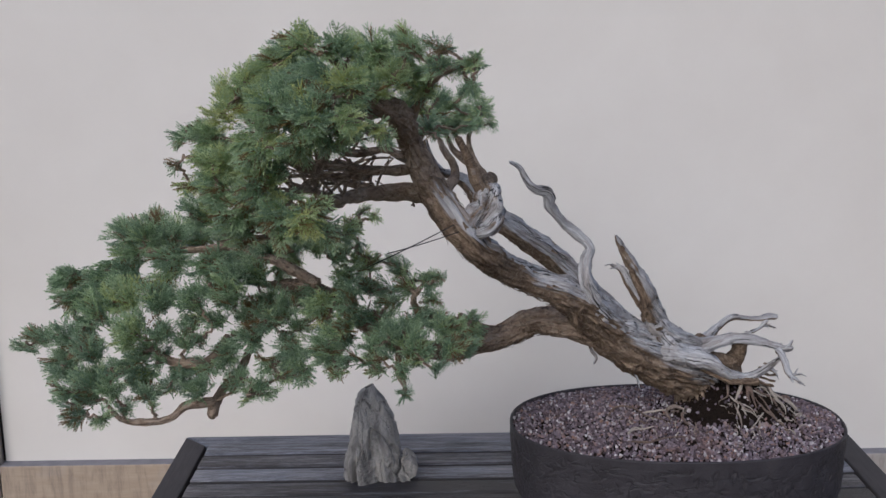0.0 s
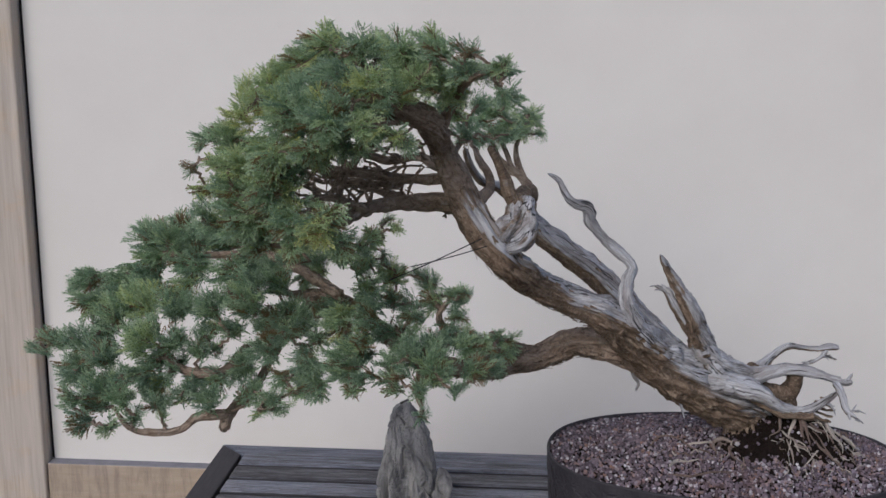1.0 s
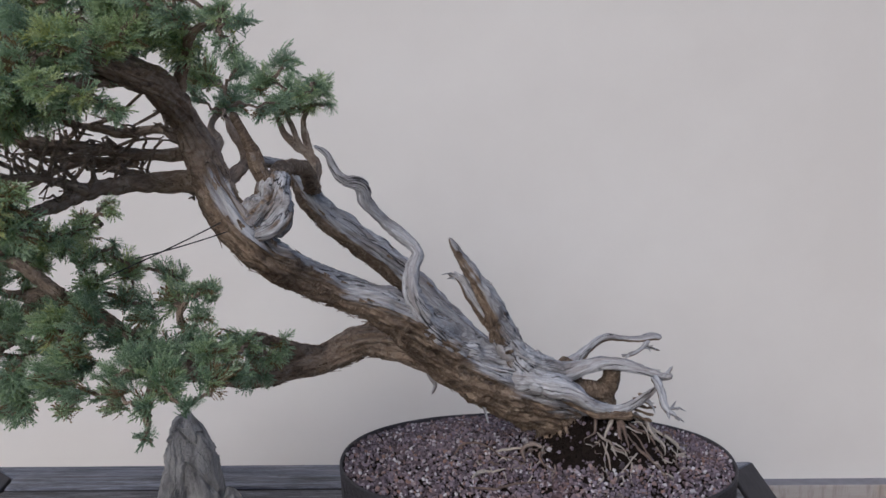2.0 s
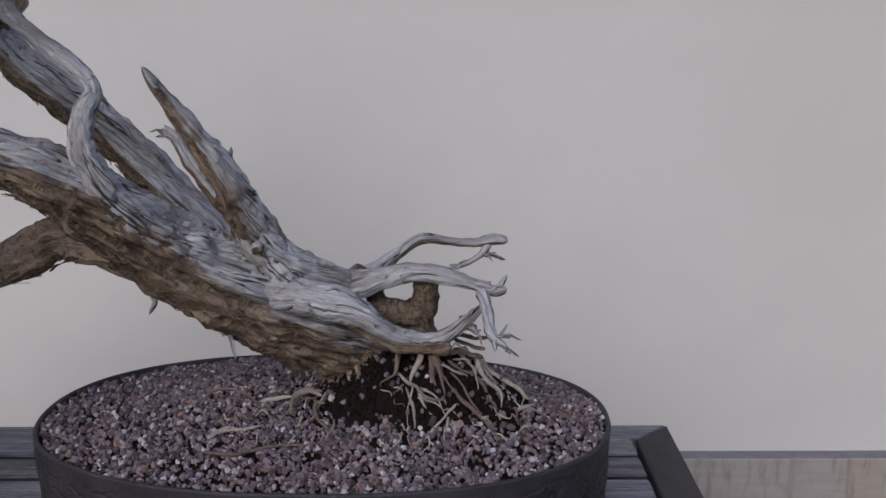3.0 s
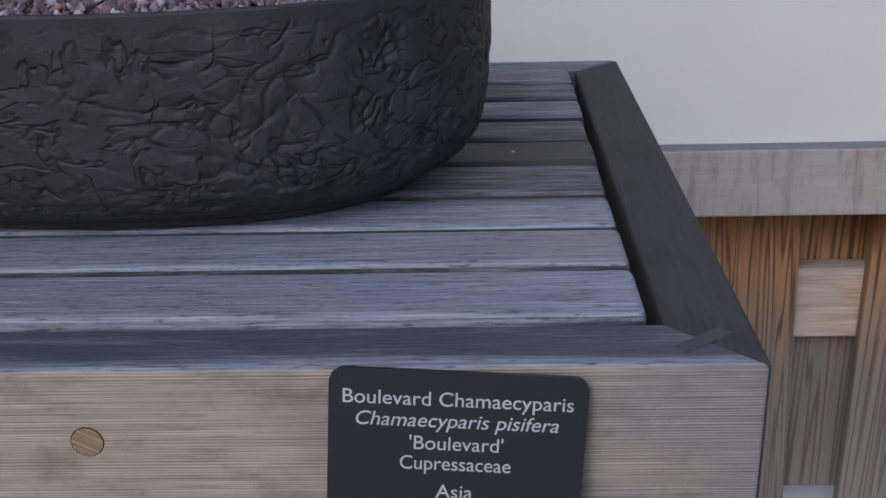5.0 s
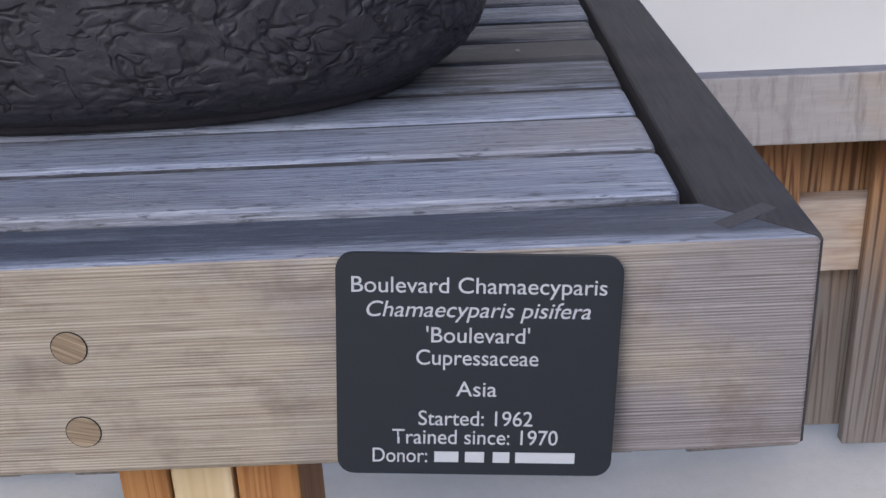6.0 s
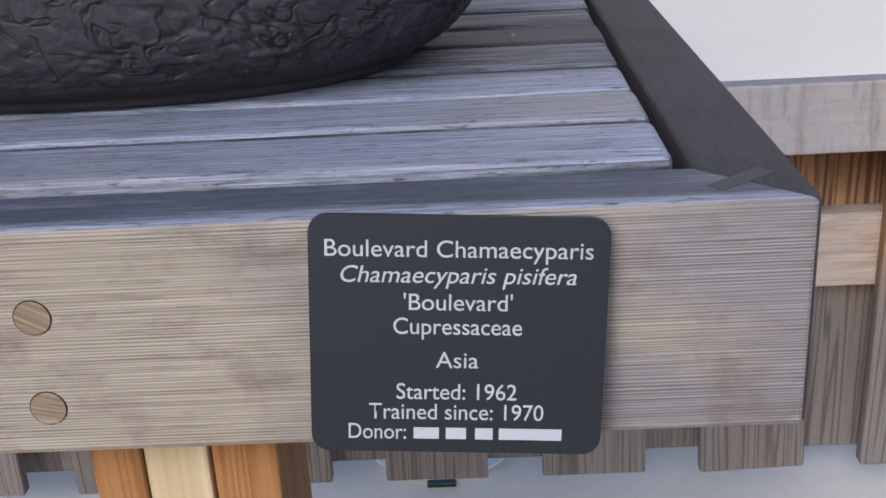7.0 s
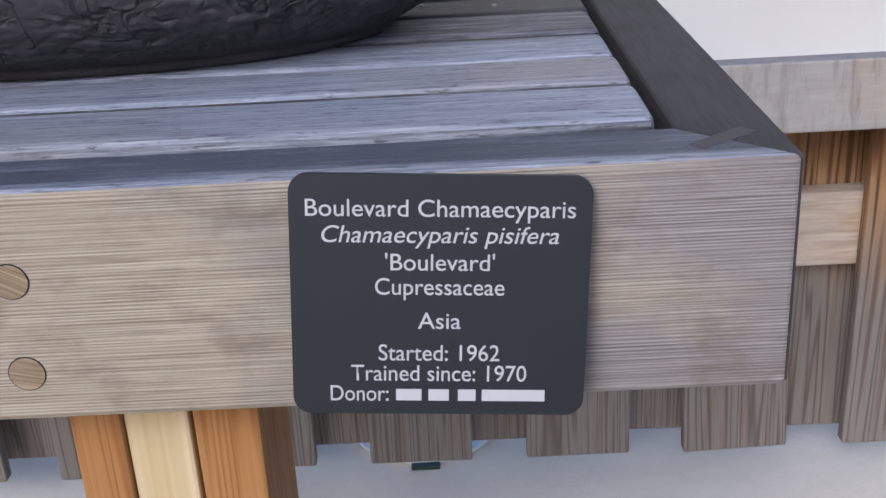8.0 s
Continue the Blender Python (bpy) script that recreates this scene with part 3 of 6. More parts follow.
for lx, ly in ((0.3025, 0.0395), (0.203, BY1 - 0.119), (-0.275, 0.0395), (-0.275, BY1 - 0.119)):
    leg = part("leg", block(lx, lx + 0.0225, ly, ly + 0.072, GROUND, TOP - 0.03, 0.002), M_LEG, bench, "laminated orange and pale cedar leg")
    part("leg_core", block(lx + 0.0228, lx + 0.0515, ly + 0.003, ly + 0.072, GROUND, TOP - 0.03, 0.002), M_SAP, leg, "pale sapwood board")
    part("leg_board", block(lx + 0.054, lx + 0.083, ly, ly + 0.072, GROUND, TOP - 0.03, 0.002), M_LEG, leg)
M_PEG = wood("peg_end_grain", (0.46, 0.36, 0.235), (0.31, 0.23, 0.14), (0.12, 0.08, 0.045), 0, 700.0, 0.7, 0.5, (0.38, 0.30, 0.21), 0.3, tightness=0.03)
for px, pz, turn in ((0.3080, 0.7650, 28), (0.3070, 0.7260, 12), (-0.235, 0.7650, -20), (-0.235, 0.7260, 35)):
    bm = bmesh.new()
    bmesh.ops.create_cone(bm, cap_ends=True, segments=36, radius1=0.0069, radius2=0.0069, depth=0.006, matrix=Matrix.Rotation(radians(90), 4, "X"))
    peg = part("peg", bm, M_PEG, None, "round hardwood peg")
    peg.location, peg.rotation_euler = (px, 0.0024, pz), (0, radians(turn), 0)
    bpy.context.view_layer.update()
    fit_under(peg, bench)
    bm = bmesh.new()
    bmesh.ops.create_cone(bm, cap_ends=True, segments=36, radius1=0.00735, radius2=0.00735, depth=0.006, matrix=Matrix.Translation((px, 0.0027, pz)) @ Matrix.Rotation(radians(90), 4, "X"))
    part("peg_gap", bm, M_DARK, bench)
M_KEY = plain("grey_spline_key", (0.075, 0.07, 0.075), 0.7, 0.3, 700.0, 0.5)
bm = prism([(-0.015, -0.004), (0.015, -0.004), (0.015, 0.004), (-0.015, 0.004)], TOP - 0.004, TOP + 0.0003, 0.0002, 1)
bmesh.ops.transform(bm, matrix=Matrix.Translation((0.577, 0.0225, 0)) @ Matrix.Rotation(radians(38), 4, "Z"), verts=bm.verts[:])
part("corner_key", bm, M_KEY, bench, "weathered corner spline key")

# ---- plaque ----
plaque = tagged(empty("name_plaque", 0.471, -0.004, 0.755), "dark slate plant name plaque with pale lettering", "sign")
PW, PH, PR = 0.1085, 0.0920, 0.0068
TILT_OUT, SPIN = -6.5, -3.6
plate_m = Matrix.Translation((0.4710, -0.0045, 0.8008)) @ Matrix.Rotation(radians(SPIN), 4, "Y").inverted() @ Matrix.Rotation(radians(90 + TILT_OUT), 4, "X")
bm = bmesh.new()
ring = []
for cx, cy, a0 in ((PW / 2 - PR, -PR, 0), (-PW / 2 + PR, -PR, 90), (-PW / 2 + PR, -PH + PR, 180), (PW / 2 - PR, -PH + PR, 270)):
    for s in range(7):
        a = radians(a0 + 15 * s)
        ring.append(bm.verts.new((cx + PR * math.cos(a), cy + PR * math.sin(a), 0)))
face = bm.faces.new(ring)
ex = bmesh.ops.extrude_face_region(bm, geom=[face])
bmesh.ops.translate(bm, verts=[v for v in ex["geom"] if isinstance(v, bmesh.types.BMVert)], vec=(0, 0, 0.0022))
bmesh.ops.recalc_face_normals(bm, faces=bm.faces[:])
bmesh.ops.transform(bm, matrix=plate_m, verts=bm.verts[:])
part("plate", bm, M_SIGN, plaque)
bm = block(-0.03, 0.03, -0.07, -0.004, -0.0105, -0.0005, 0.001)
bmesh.ops.transform(bm, matrix=plate_m, verts=bm.verts[:])
part("mount_block", bm, M_DARK, plaque)


def lettering(text, cy, width, height, shear=0.0, cx=0.0):
    cu = bpy.data.curves.new("line", "FONT")
    cu.body, cu.align_x, cu.align_y, cu.size, cu.shear, cu.extrude = text, "CENTER", "CENTER", 1.0, shear, 0.0
    cu.offset = 0.002
    tmp = bpy.data.objects.new("line", cu)
    me = bpy.data.meshes.new_from_object(tmp)
    bpy.data.objects.remove(tmp)
    xs = [v.co.x for v in me.vertices]
    ys = [v.co.y for v in me.vertices]
    sx = width / (max(xs) - min(xs))
    mid = (max(xs) + min(xs)) / 2
    me.transform(plate_m @ Matrix.Translation((cx, cy, 0.0024)) @ Matrix.Diagonal((sx, height, 1, 1)) @ Matrix.Translation((-mid, 0, 0)))
    return part_from("lettering", me, M_TEXT, plaque)


def bar(x, cy, w, h):
    bm = block(x, x + w, cy - h / 2, cy + h / 2, 0.0022, 0.0025, 0.0)
    bmesh.ops.transform(bm, matrix=plate_m, verts=bm.verts[:])
    part("lettering_bar", bm, M_TEXT, plaque)


for text, cy, width, shear in (("Boulevard Chamaecyparis", -0.0126, 0.0965, 0), ("Chamaecyparis pisifera", -0.0223, 0.0852, 0.22), ("'Boulevard'", -0.0327, 0.0396, 0), ("Cupressaceae", -0.0420, 0.0470, 0), ("Asia", -0.0551, 0.0157, 0), ("Started: 1962", -0.0677, 0.0446, 0), ("Trained since: 1970", -0.0758, 0.0650, 0)):
    lettering(text, cy, width, 0.0091, shear)
lettering("Donor:", -0.0840, 0.0216, 0.0089, 0.0, -0.0295)
for bx, bw in ((-0.0159, 0.0095), (-0.0038, 0.0076), (0.0072, 0.0066), (0.0161, 0.0235)):
    bar(bx, -0.0842, bw, 0.0045)

# ---- pot ----
PCX, PCY, RX, RY = 0.2655, 0.2550, 0.2250, 0.1480
POT_TURN = radians(-2)
RIM = 0.930


def oval(a, inset, z):
    rx, ry = RX - inset, RY - inset
    e = 2.25
    ca, sa = math.cos(a), math.sin(a)
    x = rx * math.copysign(abs(ca) ** (2 / e), ca)
    y = ry * math.copysign(abs(sa) ** (2 / e), sa)
    c, s = math.cos(POT_TURN), math.sin(POT_TURN)
    return Vector((PCX + x * c - y * s, PCY + x * s + y * c, z))


def pot():
    prof = [(0.060, 0.8045), (0.045, 0.8046), (0.043, 0.8075), (0.043, 0.8095), (0.037, 0.812), (0.028, 0.8165), (0.019, 0.823), (0.011, 0.832), (0.0060, 0.843), (0.0035, 0.855)]
    prof += [(0.0025, 0.870), (0.0, RIM - 0.0015)]
    knots, fine = prof[3:], [prof[0], prof[1], prof[2]]
    for (i0, z0), (i1, z1) in zip(knots[:-1], knots[1:]):
        k = max(1, int(math.hypot(i1 - i0, z1 - z0) / 0.00095))
        fine += [(i0 + (i1 - i0) * q / k, z0 + (z1 - z0) * q / k) for q in range(k)]
    prof = fine
    tail = len(prof)
    prof += [(dx, RIM + dz) for dx, dz in ((0.0, -0.0015), (0.0006, -0.0002), (0.0014, 0.0002), (0.0026, 0.0), (0.0036, -0.001), (0.0042, -0.004), (0.0045, -0.04))]
    cols = 1000
    verts = []
    for inset, z in prof:
        fade = max(0.0, min(1.0, (z - 0.811) / 0.008)) * max(0.0, min(1.0, (RIM - 0.005 - z) / 0.012)) if inset < 0.042 else 0.0
        for j in range(cols):
            a = 2 * math.pi * j / cols
            p = oval(a, inset, z)
            out = (p - Vector((PCX, PCY, p.z))).normalized()
            if fade:
                low = max(0.0, min(1.0, (0.862 - z) / 0.04))
                q = Vector((p.x * 34, p.y * 34, p.z * 48))
                warp = noise.noise_vector(q * 0.8) * 0.010 + noise.noise_vector(q * 2.2) * 0.0035
                u, v = 0.19 * a + warp.x, z + warp.y
                d = 0.0010 * noise.noise(q * 0.9) + 0.0005 * noise.noise(q * 2.3)
                for turn, seed, deep in ((0.05, 1.0, 0.0013), (0.95, 12.0, 0.0012), (-0.85, 23.0, 0.0014), (-0.3, 47.0, 0.0012)):
                    along, across = u * math.cos(turn) + v * math.sin(turn), v * math.cos(turn) - u * math.sin(turn)
                    line = max(0.0, 1 - abs(noise.noise(Vector((along * 28, across * 74, seed)))) * 13.0)
                    gate = max(0.0, min(1.0, 5.0 * noise.noise(Vector((along * 38, across * 44, seed + 5.5))) - 0.45))
                    d -= deep * line * gate
                d += (0.0003 + 0.0010 * low) * noise.noise(q * 4.6) + 0.0008 * low * noise.noise(q * 9.0)
                p = p + out * d * fade
            verts.append(tuple(p + out * 0.0006 * noise.noise(p * 20)))
    thing = tagged(empty("clay_pot", PCX, PCY, TOP), "oval dark brown clay pot with a wrinkled bark texture", "pot")
    for name, lo, hi in (("foot", 0, 5), ("body", 4, tail + 1), ("rim", tail, len(prof))):
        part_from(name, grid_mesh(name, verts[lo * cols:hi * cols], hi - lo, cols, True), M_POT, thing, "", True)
    return thing


pot()


def bank(x, y):
    """The steep heap of soil round the foot of the trunk."""
    d = math.hypot((x - 0.335) / (0.076 if x > 0.335 else 0.064), (y - 0.238) / (0.042 if y < 0.238 else 0.055))
    return 0.045 * math.exp(-d ** 3)


def mound(x, y):
    """Height of the soil in the pot."""
    e = ((x - PCX) / RX) ** 2 + ((y - PCY) / RY) ** 2
    rough = noise.noise(Vector((x * 30, y * 30, 0))) + 0.7 * noise.noise(Vector((x * 95, y * 95, 4)))
    return 0.9255 + 0.020 * max(0.0, 1 - e) + bank(x, y) + 0.0018 * rough


def in_pot(x, y, margin):
    c, s = math.cos(-POT_TURN), math.sin(-POT_TURN)
    dx, dy = x - PCX, y - PCY
    u, v = dx * c - dy * s, dx * s + dy * c
    return (abs(u) / (RX - margin)) ** 2.25 + (abs(v) / (RY - margin)) ** 2.25 < 1


def soil():
    rows, cols = 60, 240
    verts = []
    for i in range(rows):
        for j in range(cols):
            a = 2 * math.pi * j / cols
            full = oval(a, 0.0042, 0)
            f = i / (rows - 1)
            x, y = PCX + (full.x - PCX) * f, PCY + (full.y - PCY) * f
            verts.append((x, y, mound(x, y) - 0.0012))
    ob = part_from("potting_soil", grid_mesh("potting_soil", verts, rows, cols, True), M_SOIL, None, "", True)
    return tagged(ob, "dark damp potting soil mounded in the pot", "soil", kind="stuff")


soil()


def grit():
    rng = np.random.default_rng(4)
    base = bmesh.new()
    bmesh.ops.create_icosphere(base, subdivisions=1, radius=1.0)
    bv = np.array([v.co[:] for v in base.verts])
    bf = np.array([[v.index for v in f.verts] for f in base.faces])
    base.free()
    vs, fs, k, crumbs, crumb_faces = [], [], 0, [], []
    while k < 11500:
        x, y = PCX + rng.uniform(-RX, RX), PCY + rng.uniform(-RY, RY)
        if not in_pot(x, y, 0.0056):
            continue
        heap = bank(x, y) + 0.006 * noise.noise(Vector((x * 45, y * 45, 2))) + 0.004 * noise.noise(Vector((x * 130, y * 130, 7)))
        if heap > 0.008 - 0.006 * max(0.0, 1 - math.hypot((x - 0.275) / 0.05, (y - 0.215) / 0.04)) and rng.random() > 0.13:
            for _ in range(2):
                dark = bv * (1 + rng.uniform(-0.5, 0.5, (len(bv), 1))) * rng.uniform(0.5, 1.2, 3) * rng.uniform(0.0008, 0.0024)
                cx, cy = x + rng.uniform(-0.003, 0.003), y + rng.uniform(-0.003, 0.003)
                crumbs.append(dark + np.array((cx, cy, mound(cx, cy) + rng.uniform(-0.0008, 0.0012))))
                crumb_faces.append(bf + len(bv) * len(crumb_faces))
            k += 1
            continue
        size = rng.uniform(0.0012, 0.0028) * (1.25 if rng.random() < 0.12 else 1.0)
        shape = bv * (1 + rng.uniform(-0.42, 0.36, (len(bv), 1))) * rng.uniform(0.65, 1.2, 3) * size
        m = np.array(Euler(rng.uniform(0, 6.28, 3)).to_matrix())
        vs.append(shape @ m.T + np.array((x, y, mound(x, y) + rng.uniform(-0.0004, 0.0022))))
        fs.append(bf + len(bv) * len(fs))
        k += 1
    me = bpy.data.meshes.new("soil_crumbs")
    me.from_pydata(np.concatenate(crumbs).tolist(), [], np.concatenate(crumb_faces).tolist())
    tagged(part_from("soil_crumbs", me, M_SOIL), "crumbly dark soil round the foot of the trunk", "soil", kind="stuff")
    me = bpy.data.meshes.new("grit")
    me.from_pydata(np.concatenate(vs).tolist(), [], np.concatenate(fs).tolist())
    ob = part_from("gravel_top_dressing", me, M_GRIT)
    return tagged(ob, "pink and grey gravel covering the potting soil", "gravel", kind="stuff")


grit()

# ---- the tree ----
tree = tagged(empty("bonsai_tree", 0.315, 0.24, 0.94), "slanting old cypress bonsai with silver deadwood and blue-green foliage", "bonsai tree")


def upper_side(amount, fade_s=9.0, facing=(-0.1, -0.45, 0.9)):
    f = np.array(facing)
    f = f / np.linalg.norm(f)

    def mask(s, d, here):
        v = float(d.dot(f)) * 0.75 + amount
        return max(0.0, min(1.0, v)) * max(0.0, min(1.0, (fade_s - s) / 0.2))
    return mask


MAIN = [(0.314, 0.265, 0.949, 0.0248),(0.296, 0.256, 0.986, 0.0289),(0.255, 0.233, 1.012, 0.0325),(0.21, 0.212, 1.042, 0.032),(0.168, 0.189, 1.075, 0.0294),(0.132, 0.159, 1.112, 0.0254),(0.094, 0.13, 1.146, 0.0195),(0.056, 0.115, 1.164, 0.0167),(0.024, 0.089, 1.187, 0.017),(-0.004, 0.048, 1.215, 0.017),(-0.026, 0.038, 1.239, 0.0168),(-0.043, 0.049, 1.263, 0.0164),(-0.059, 0.083, 1.282, 0.0167),(-0.073, 0.1, 1.309, 0.015),(-0.085, 0.09, 1.341, 0.013),(-0.093, 0.038, 1.37, 0.0141),(-0.11, -0.015, 1.388, 0.0118),(-0.128, -0.047, 1.403, 0.0087),(-0.15, -0.058, 1.413, 0.0054)]
BACK = [(0.222, 0.232, 1.041, 0.0169),(0.182, 0.255, 1.076, 0.0157),(0.146, 0.267, 1.111, 0.0151),(0.102, 0.277, 1.153, 0.0151),(0.067, 0.286, 1.178, 0.0152),(0.03, 0.301, 1.203, 0.0148),(0.005, 0.322, 1.226, 0.0125),(-0.011, 0.341, 1.244, 0.0092),(-0.03, 0.332, 1.258, 0.007),(-0.05, 0.294, 1.271, 0.0055),(-0.064, 0.277, 1.295, 0.0044),(-0.069, 0.268, 1.316, 0.0035)]
LIMB = [(0.172, 0.188, 1.069, 0.0247),(0.128, 0.195, 1.082, 0.0186),(0.088, 0.221, 1.083, 0.0182),(0.06, 0.242, 1.071, 0.0172),(0.029, 0.242, 1.057, 0.0165),(-0.006, 0.222, 1.056, 0.0163),(-0.039, 0.181, 1.057, 0.0124),(-0.087, 0.131, 1.077, 0.01),(-0.124, 0.11, 1.1, 0.0092),(-0.162, 0.098, 1.135, 0.0084),(-0.192, 0.087, 1.161, 0.0083),(-0.224, 0.087, 1.169, 0.0071),(-0.252, 0.096, 1.167, 0.0046),(-0.281, 0.107, 1.17, 0.0026)]
BASE = [(0.235, 0.246, 1.023, 0.023), (0.272, 0.252, 1.002, 0.0245), (0.29, 0.252, 0.982, 0.027), (0.297, 0.25, 0.952, 0.033)]
STEMS = [
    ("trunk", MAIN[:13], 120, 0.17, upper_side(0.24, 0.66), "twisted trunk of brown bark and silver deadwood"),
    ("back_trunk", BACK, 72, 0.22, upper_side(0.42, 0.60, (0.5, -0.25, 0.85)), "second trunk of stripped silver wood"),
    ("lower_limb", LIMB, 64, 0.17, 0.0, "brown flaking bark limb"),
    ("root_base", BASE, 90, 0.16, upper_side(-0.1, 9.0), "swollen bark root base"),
    ("upper_trunk", MAIN[11:], 96, 0.17, 0.0, "lightened reddish flaking bark of the upper trunk"),
]
BACK2 = [(0.004, 0.325, 1.226, 0.0095), (0.01, 0.361, 1.247, 0.0078), (0.002, 0.382, 1.261, 0.0066), (-0.016, 0.408, 1.272, 0.0052), (-0.033, 0.415, 1.285, 0.004), (-0.042, 0.418, 1.309, 0.0027), (-0.047, 0.413, 1.328, 0.002)]
BACK3 = [(0.002, 0.382, 1.261, 0.005), (-0.004, 0.413, 1.276, 0.0046), (-0.009, 0.419, 1.297, 0.0036), (-0.001, 0.424, 1.318, 0.0027), (0.005, 0.425, 1.335, 0.002)]
BACK4 = [(-0.011, 0.403, 1.271, 0.0042), (-0.02, 0.409, 1.287, 0.0034), (-0.028, 0.415, 1.309, 0.0028), (-0.027, 0.416, 1.33, 0.002)]
LOW = [(-0.222, 0.076, 1.172, 0.0051),(-0.259, 0.063, 1.123, 0.0044),(-0.284, 0.029, 1.08, 0.0043),(-0.298, -0.014, 1.068, 0.0054),(-0.298, -0.047, 1.059, 0.0065)]
LOW2 = [(-0.295, -0.035, 1.071, 0.0053),(-0.325, -0.046, 1.07, 0.0048),(-0.34, -0.057, 1.061, 0.0041),(-0.366, -0.068, 1.06, 0.0035),(-0.39, -0.068, 1.064, 0.0029),(-0.408, -0.057, 1.078, 0.0017)]
LOWE = [(-0.292, 0.041, 1.121, 0.0043),(-0.306, -0.002, 1.108, 0.0049),(-0.321, -0.024, 1.109, 0.0054),(-0.343, -0.023, 1.114, 0.0048),(-0.363, -0.023, 1.125, 0.003)]
LOWF = [(-0.248, 0.075, 1.159, 0.0051),(-0.254, 0.043, 1.145, 0.005),(-0.23, 0.022, 1.142, 0.0042),(-0.27, 0.031, 1.131, 0.0037),(-0.289, 0.031, 1.125, 0.0031)]
LOWB = [(-0.188, 0.034, 1.183, 0.0068),(-0.237, 0.087, 1.195, 0.0058),(-0.298, 0.129, 1.205, 0.0053),(-0.346, 0.107, 1.209, 0.0039),(-0.395, 0.096, 1.21, 0.0032)]
LOWC = [(-0.098, 0.1, 1.093, 0.0071),(-0.074, 0.049, 1.131, 0.005),(-0.081, 0.029, 1.162, 0.0036),(-0.071, 0.02, 1.184, 0.0024)]
LOWD = [(-0.13, 0.049, 1.133, 0.0063),(-0.099, -0.005, 1.122, 0.0047),(-0.095, -0.048, 1.105, 0.004),(-0.089, -0.07, 1.096, 0.0022)]
UPL = [(-0.055, 0.088, 1.275, 0.0127),(-0.091, 0.114, 1.272, 0.0109),(-0.131, 0.097, 1.274, 0.0086),(-0.161, 0.062, 1.273, 0.0074),(-0.18, 0.027, 1.268, 0.0066),(-0.196, -0.016, 1.264, 0.0054),(-0.221, -0.038, 1.255, 0.0039),(-0.247, -0.05, 1.255, 0.0029)]
UPL2 = [(-0.124, 0.113, 1.275, 0.0051),(-0.16, 0.146, 1.28, 0.0042),(-0.192, 0.154, 1.286, 0.0042),(-0.208, 0.154, 1.288, 0.0031),(-0.23, 0.132, 1.292, 0.0026),(-0.239, 0.111, 1.307, 0.0021)]
UPM = [(-0.082, 0.105, 1.301, 0.0068),(-0.124, 0.119, 1.297, 0.0055),(-0.166, 0.094, 1.307, 0.0054),(-0.202, 0.049, 1.316, 0.0048),(-0.225, 0.017, 1.332, 0.0038),(-0.249, -0.004, 1.345, 0.0029),(-0.284, -0.005, 1.354, 0.0017)]
UPN1 = [(-0.079, 0.11, 1.307, 0.0061),(-0.113, 0.131, 1.32, 0.0051),(-0.144, 0.119, 1.319, 0.0046),(-0.172, 0.093, 1.328, 0.0035),(-0.195, 0.05, 1.341, 0.0025)]
UPN2 = [(-0.13, 0.119, 1.291, 0.0052),(-0.175, 0.112, 1.293, 0.0045),(-0.201, 0.08, 1.304, 0.0037),(-0.22, 0.049, 1.32, 0.0024),(-0.237, 0.017, 1.32, 0.0017)]
UPN3 = [(-0.16, 0.052, 1.274, 0.0055),(-0.18, 0.028, 1.286, 0.0042),(-0.198, -0.004, 1.296, 0.0035),(-0.215, -0.037, 1.296, 0.0028),(-0.227, -0.058, 1.308, 0.0016)]
UPN4 = [(-0.18, 0.144, 1.29, 0.0046),(-0.201, 0.112, 1.287, 0.0038),(-0.212, 0.069, 1.281, 0.003),(-0.219, 0.026, 1.274, 0.0024)]
UPN5 = [(-0.073, 0.12, 1.289, 0.0064),(-0.066, 0.163, 1.302, 0.0053),(-0.075, 0.184, 1.317, 0.004),(-0.07, 0.205, 1.331, 0.0027)]
UPT = [(-0.1, 0.059, 1.368, 0.0061),(-0.125, 0.028, 1.402, 0.0053),(-0.157, 0.005, 1.431, 0.004),(-0.184, -0.001, 1.445, 0.0023)]
UPR = [(-0.087, 0.091, 1.349, 0.0068),(-0.067, 0.035, 1.39, 0.0053),(-0.047, -0.012, 1.416, 0.0034),(-0.023, -0.034, 1.427, 0.0022)]
UPF = [(-0.103, 0.038, 1.375, 0.006),(-0.138, -0.048, 1.377, 0.005),(-0.171, -0.084, 1.379, 0.0037),(-0.209, -0.077, 1.386, 0.0027)]
UPS = [(-0.045, 0.085, 1.275, 0.007), (-0.032, 0.12, 1.291, 0.0056), (-0.034, 0.12, 1.306, 0.005), (-0.042, 0.12, 1.316, 0.0042), (-0.05, 0.13, 1.333, 0.003)]
STUB = [(0.005, 0.222, 1.07, 0.0078),(-0.019, 0.172, 1.096, 0.0061),(-0.028, 0.109, 1.123, 0.0038)]
BRANCHES = [
    UPS,
    BACK2,
    BACK3,
    BACK4,
    LOW,
    LOW2,
    LOWE,
    LOWF,
    LOWB,
    LOWC,
    LOWD,
    UPL,
    UPL2,
    UPM,
    UPN1,
    UPN2,
    UPN3,
    UPN4,
    UPN5,
    UPT,
    UPR,
    UPF,
    STUB,
]
KNOB = [(-0.024, 0.044, 1.238, 0.014), (-0.010, 0.046, 1.250, 0.0175), (0.002, 0.048, 1.262, 0.0185), (0.006, 0.052, 1.278, 0.0145), (0.008, 0.058, 1.290, 0.0075)]
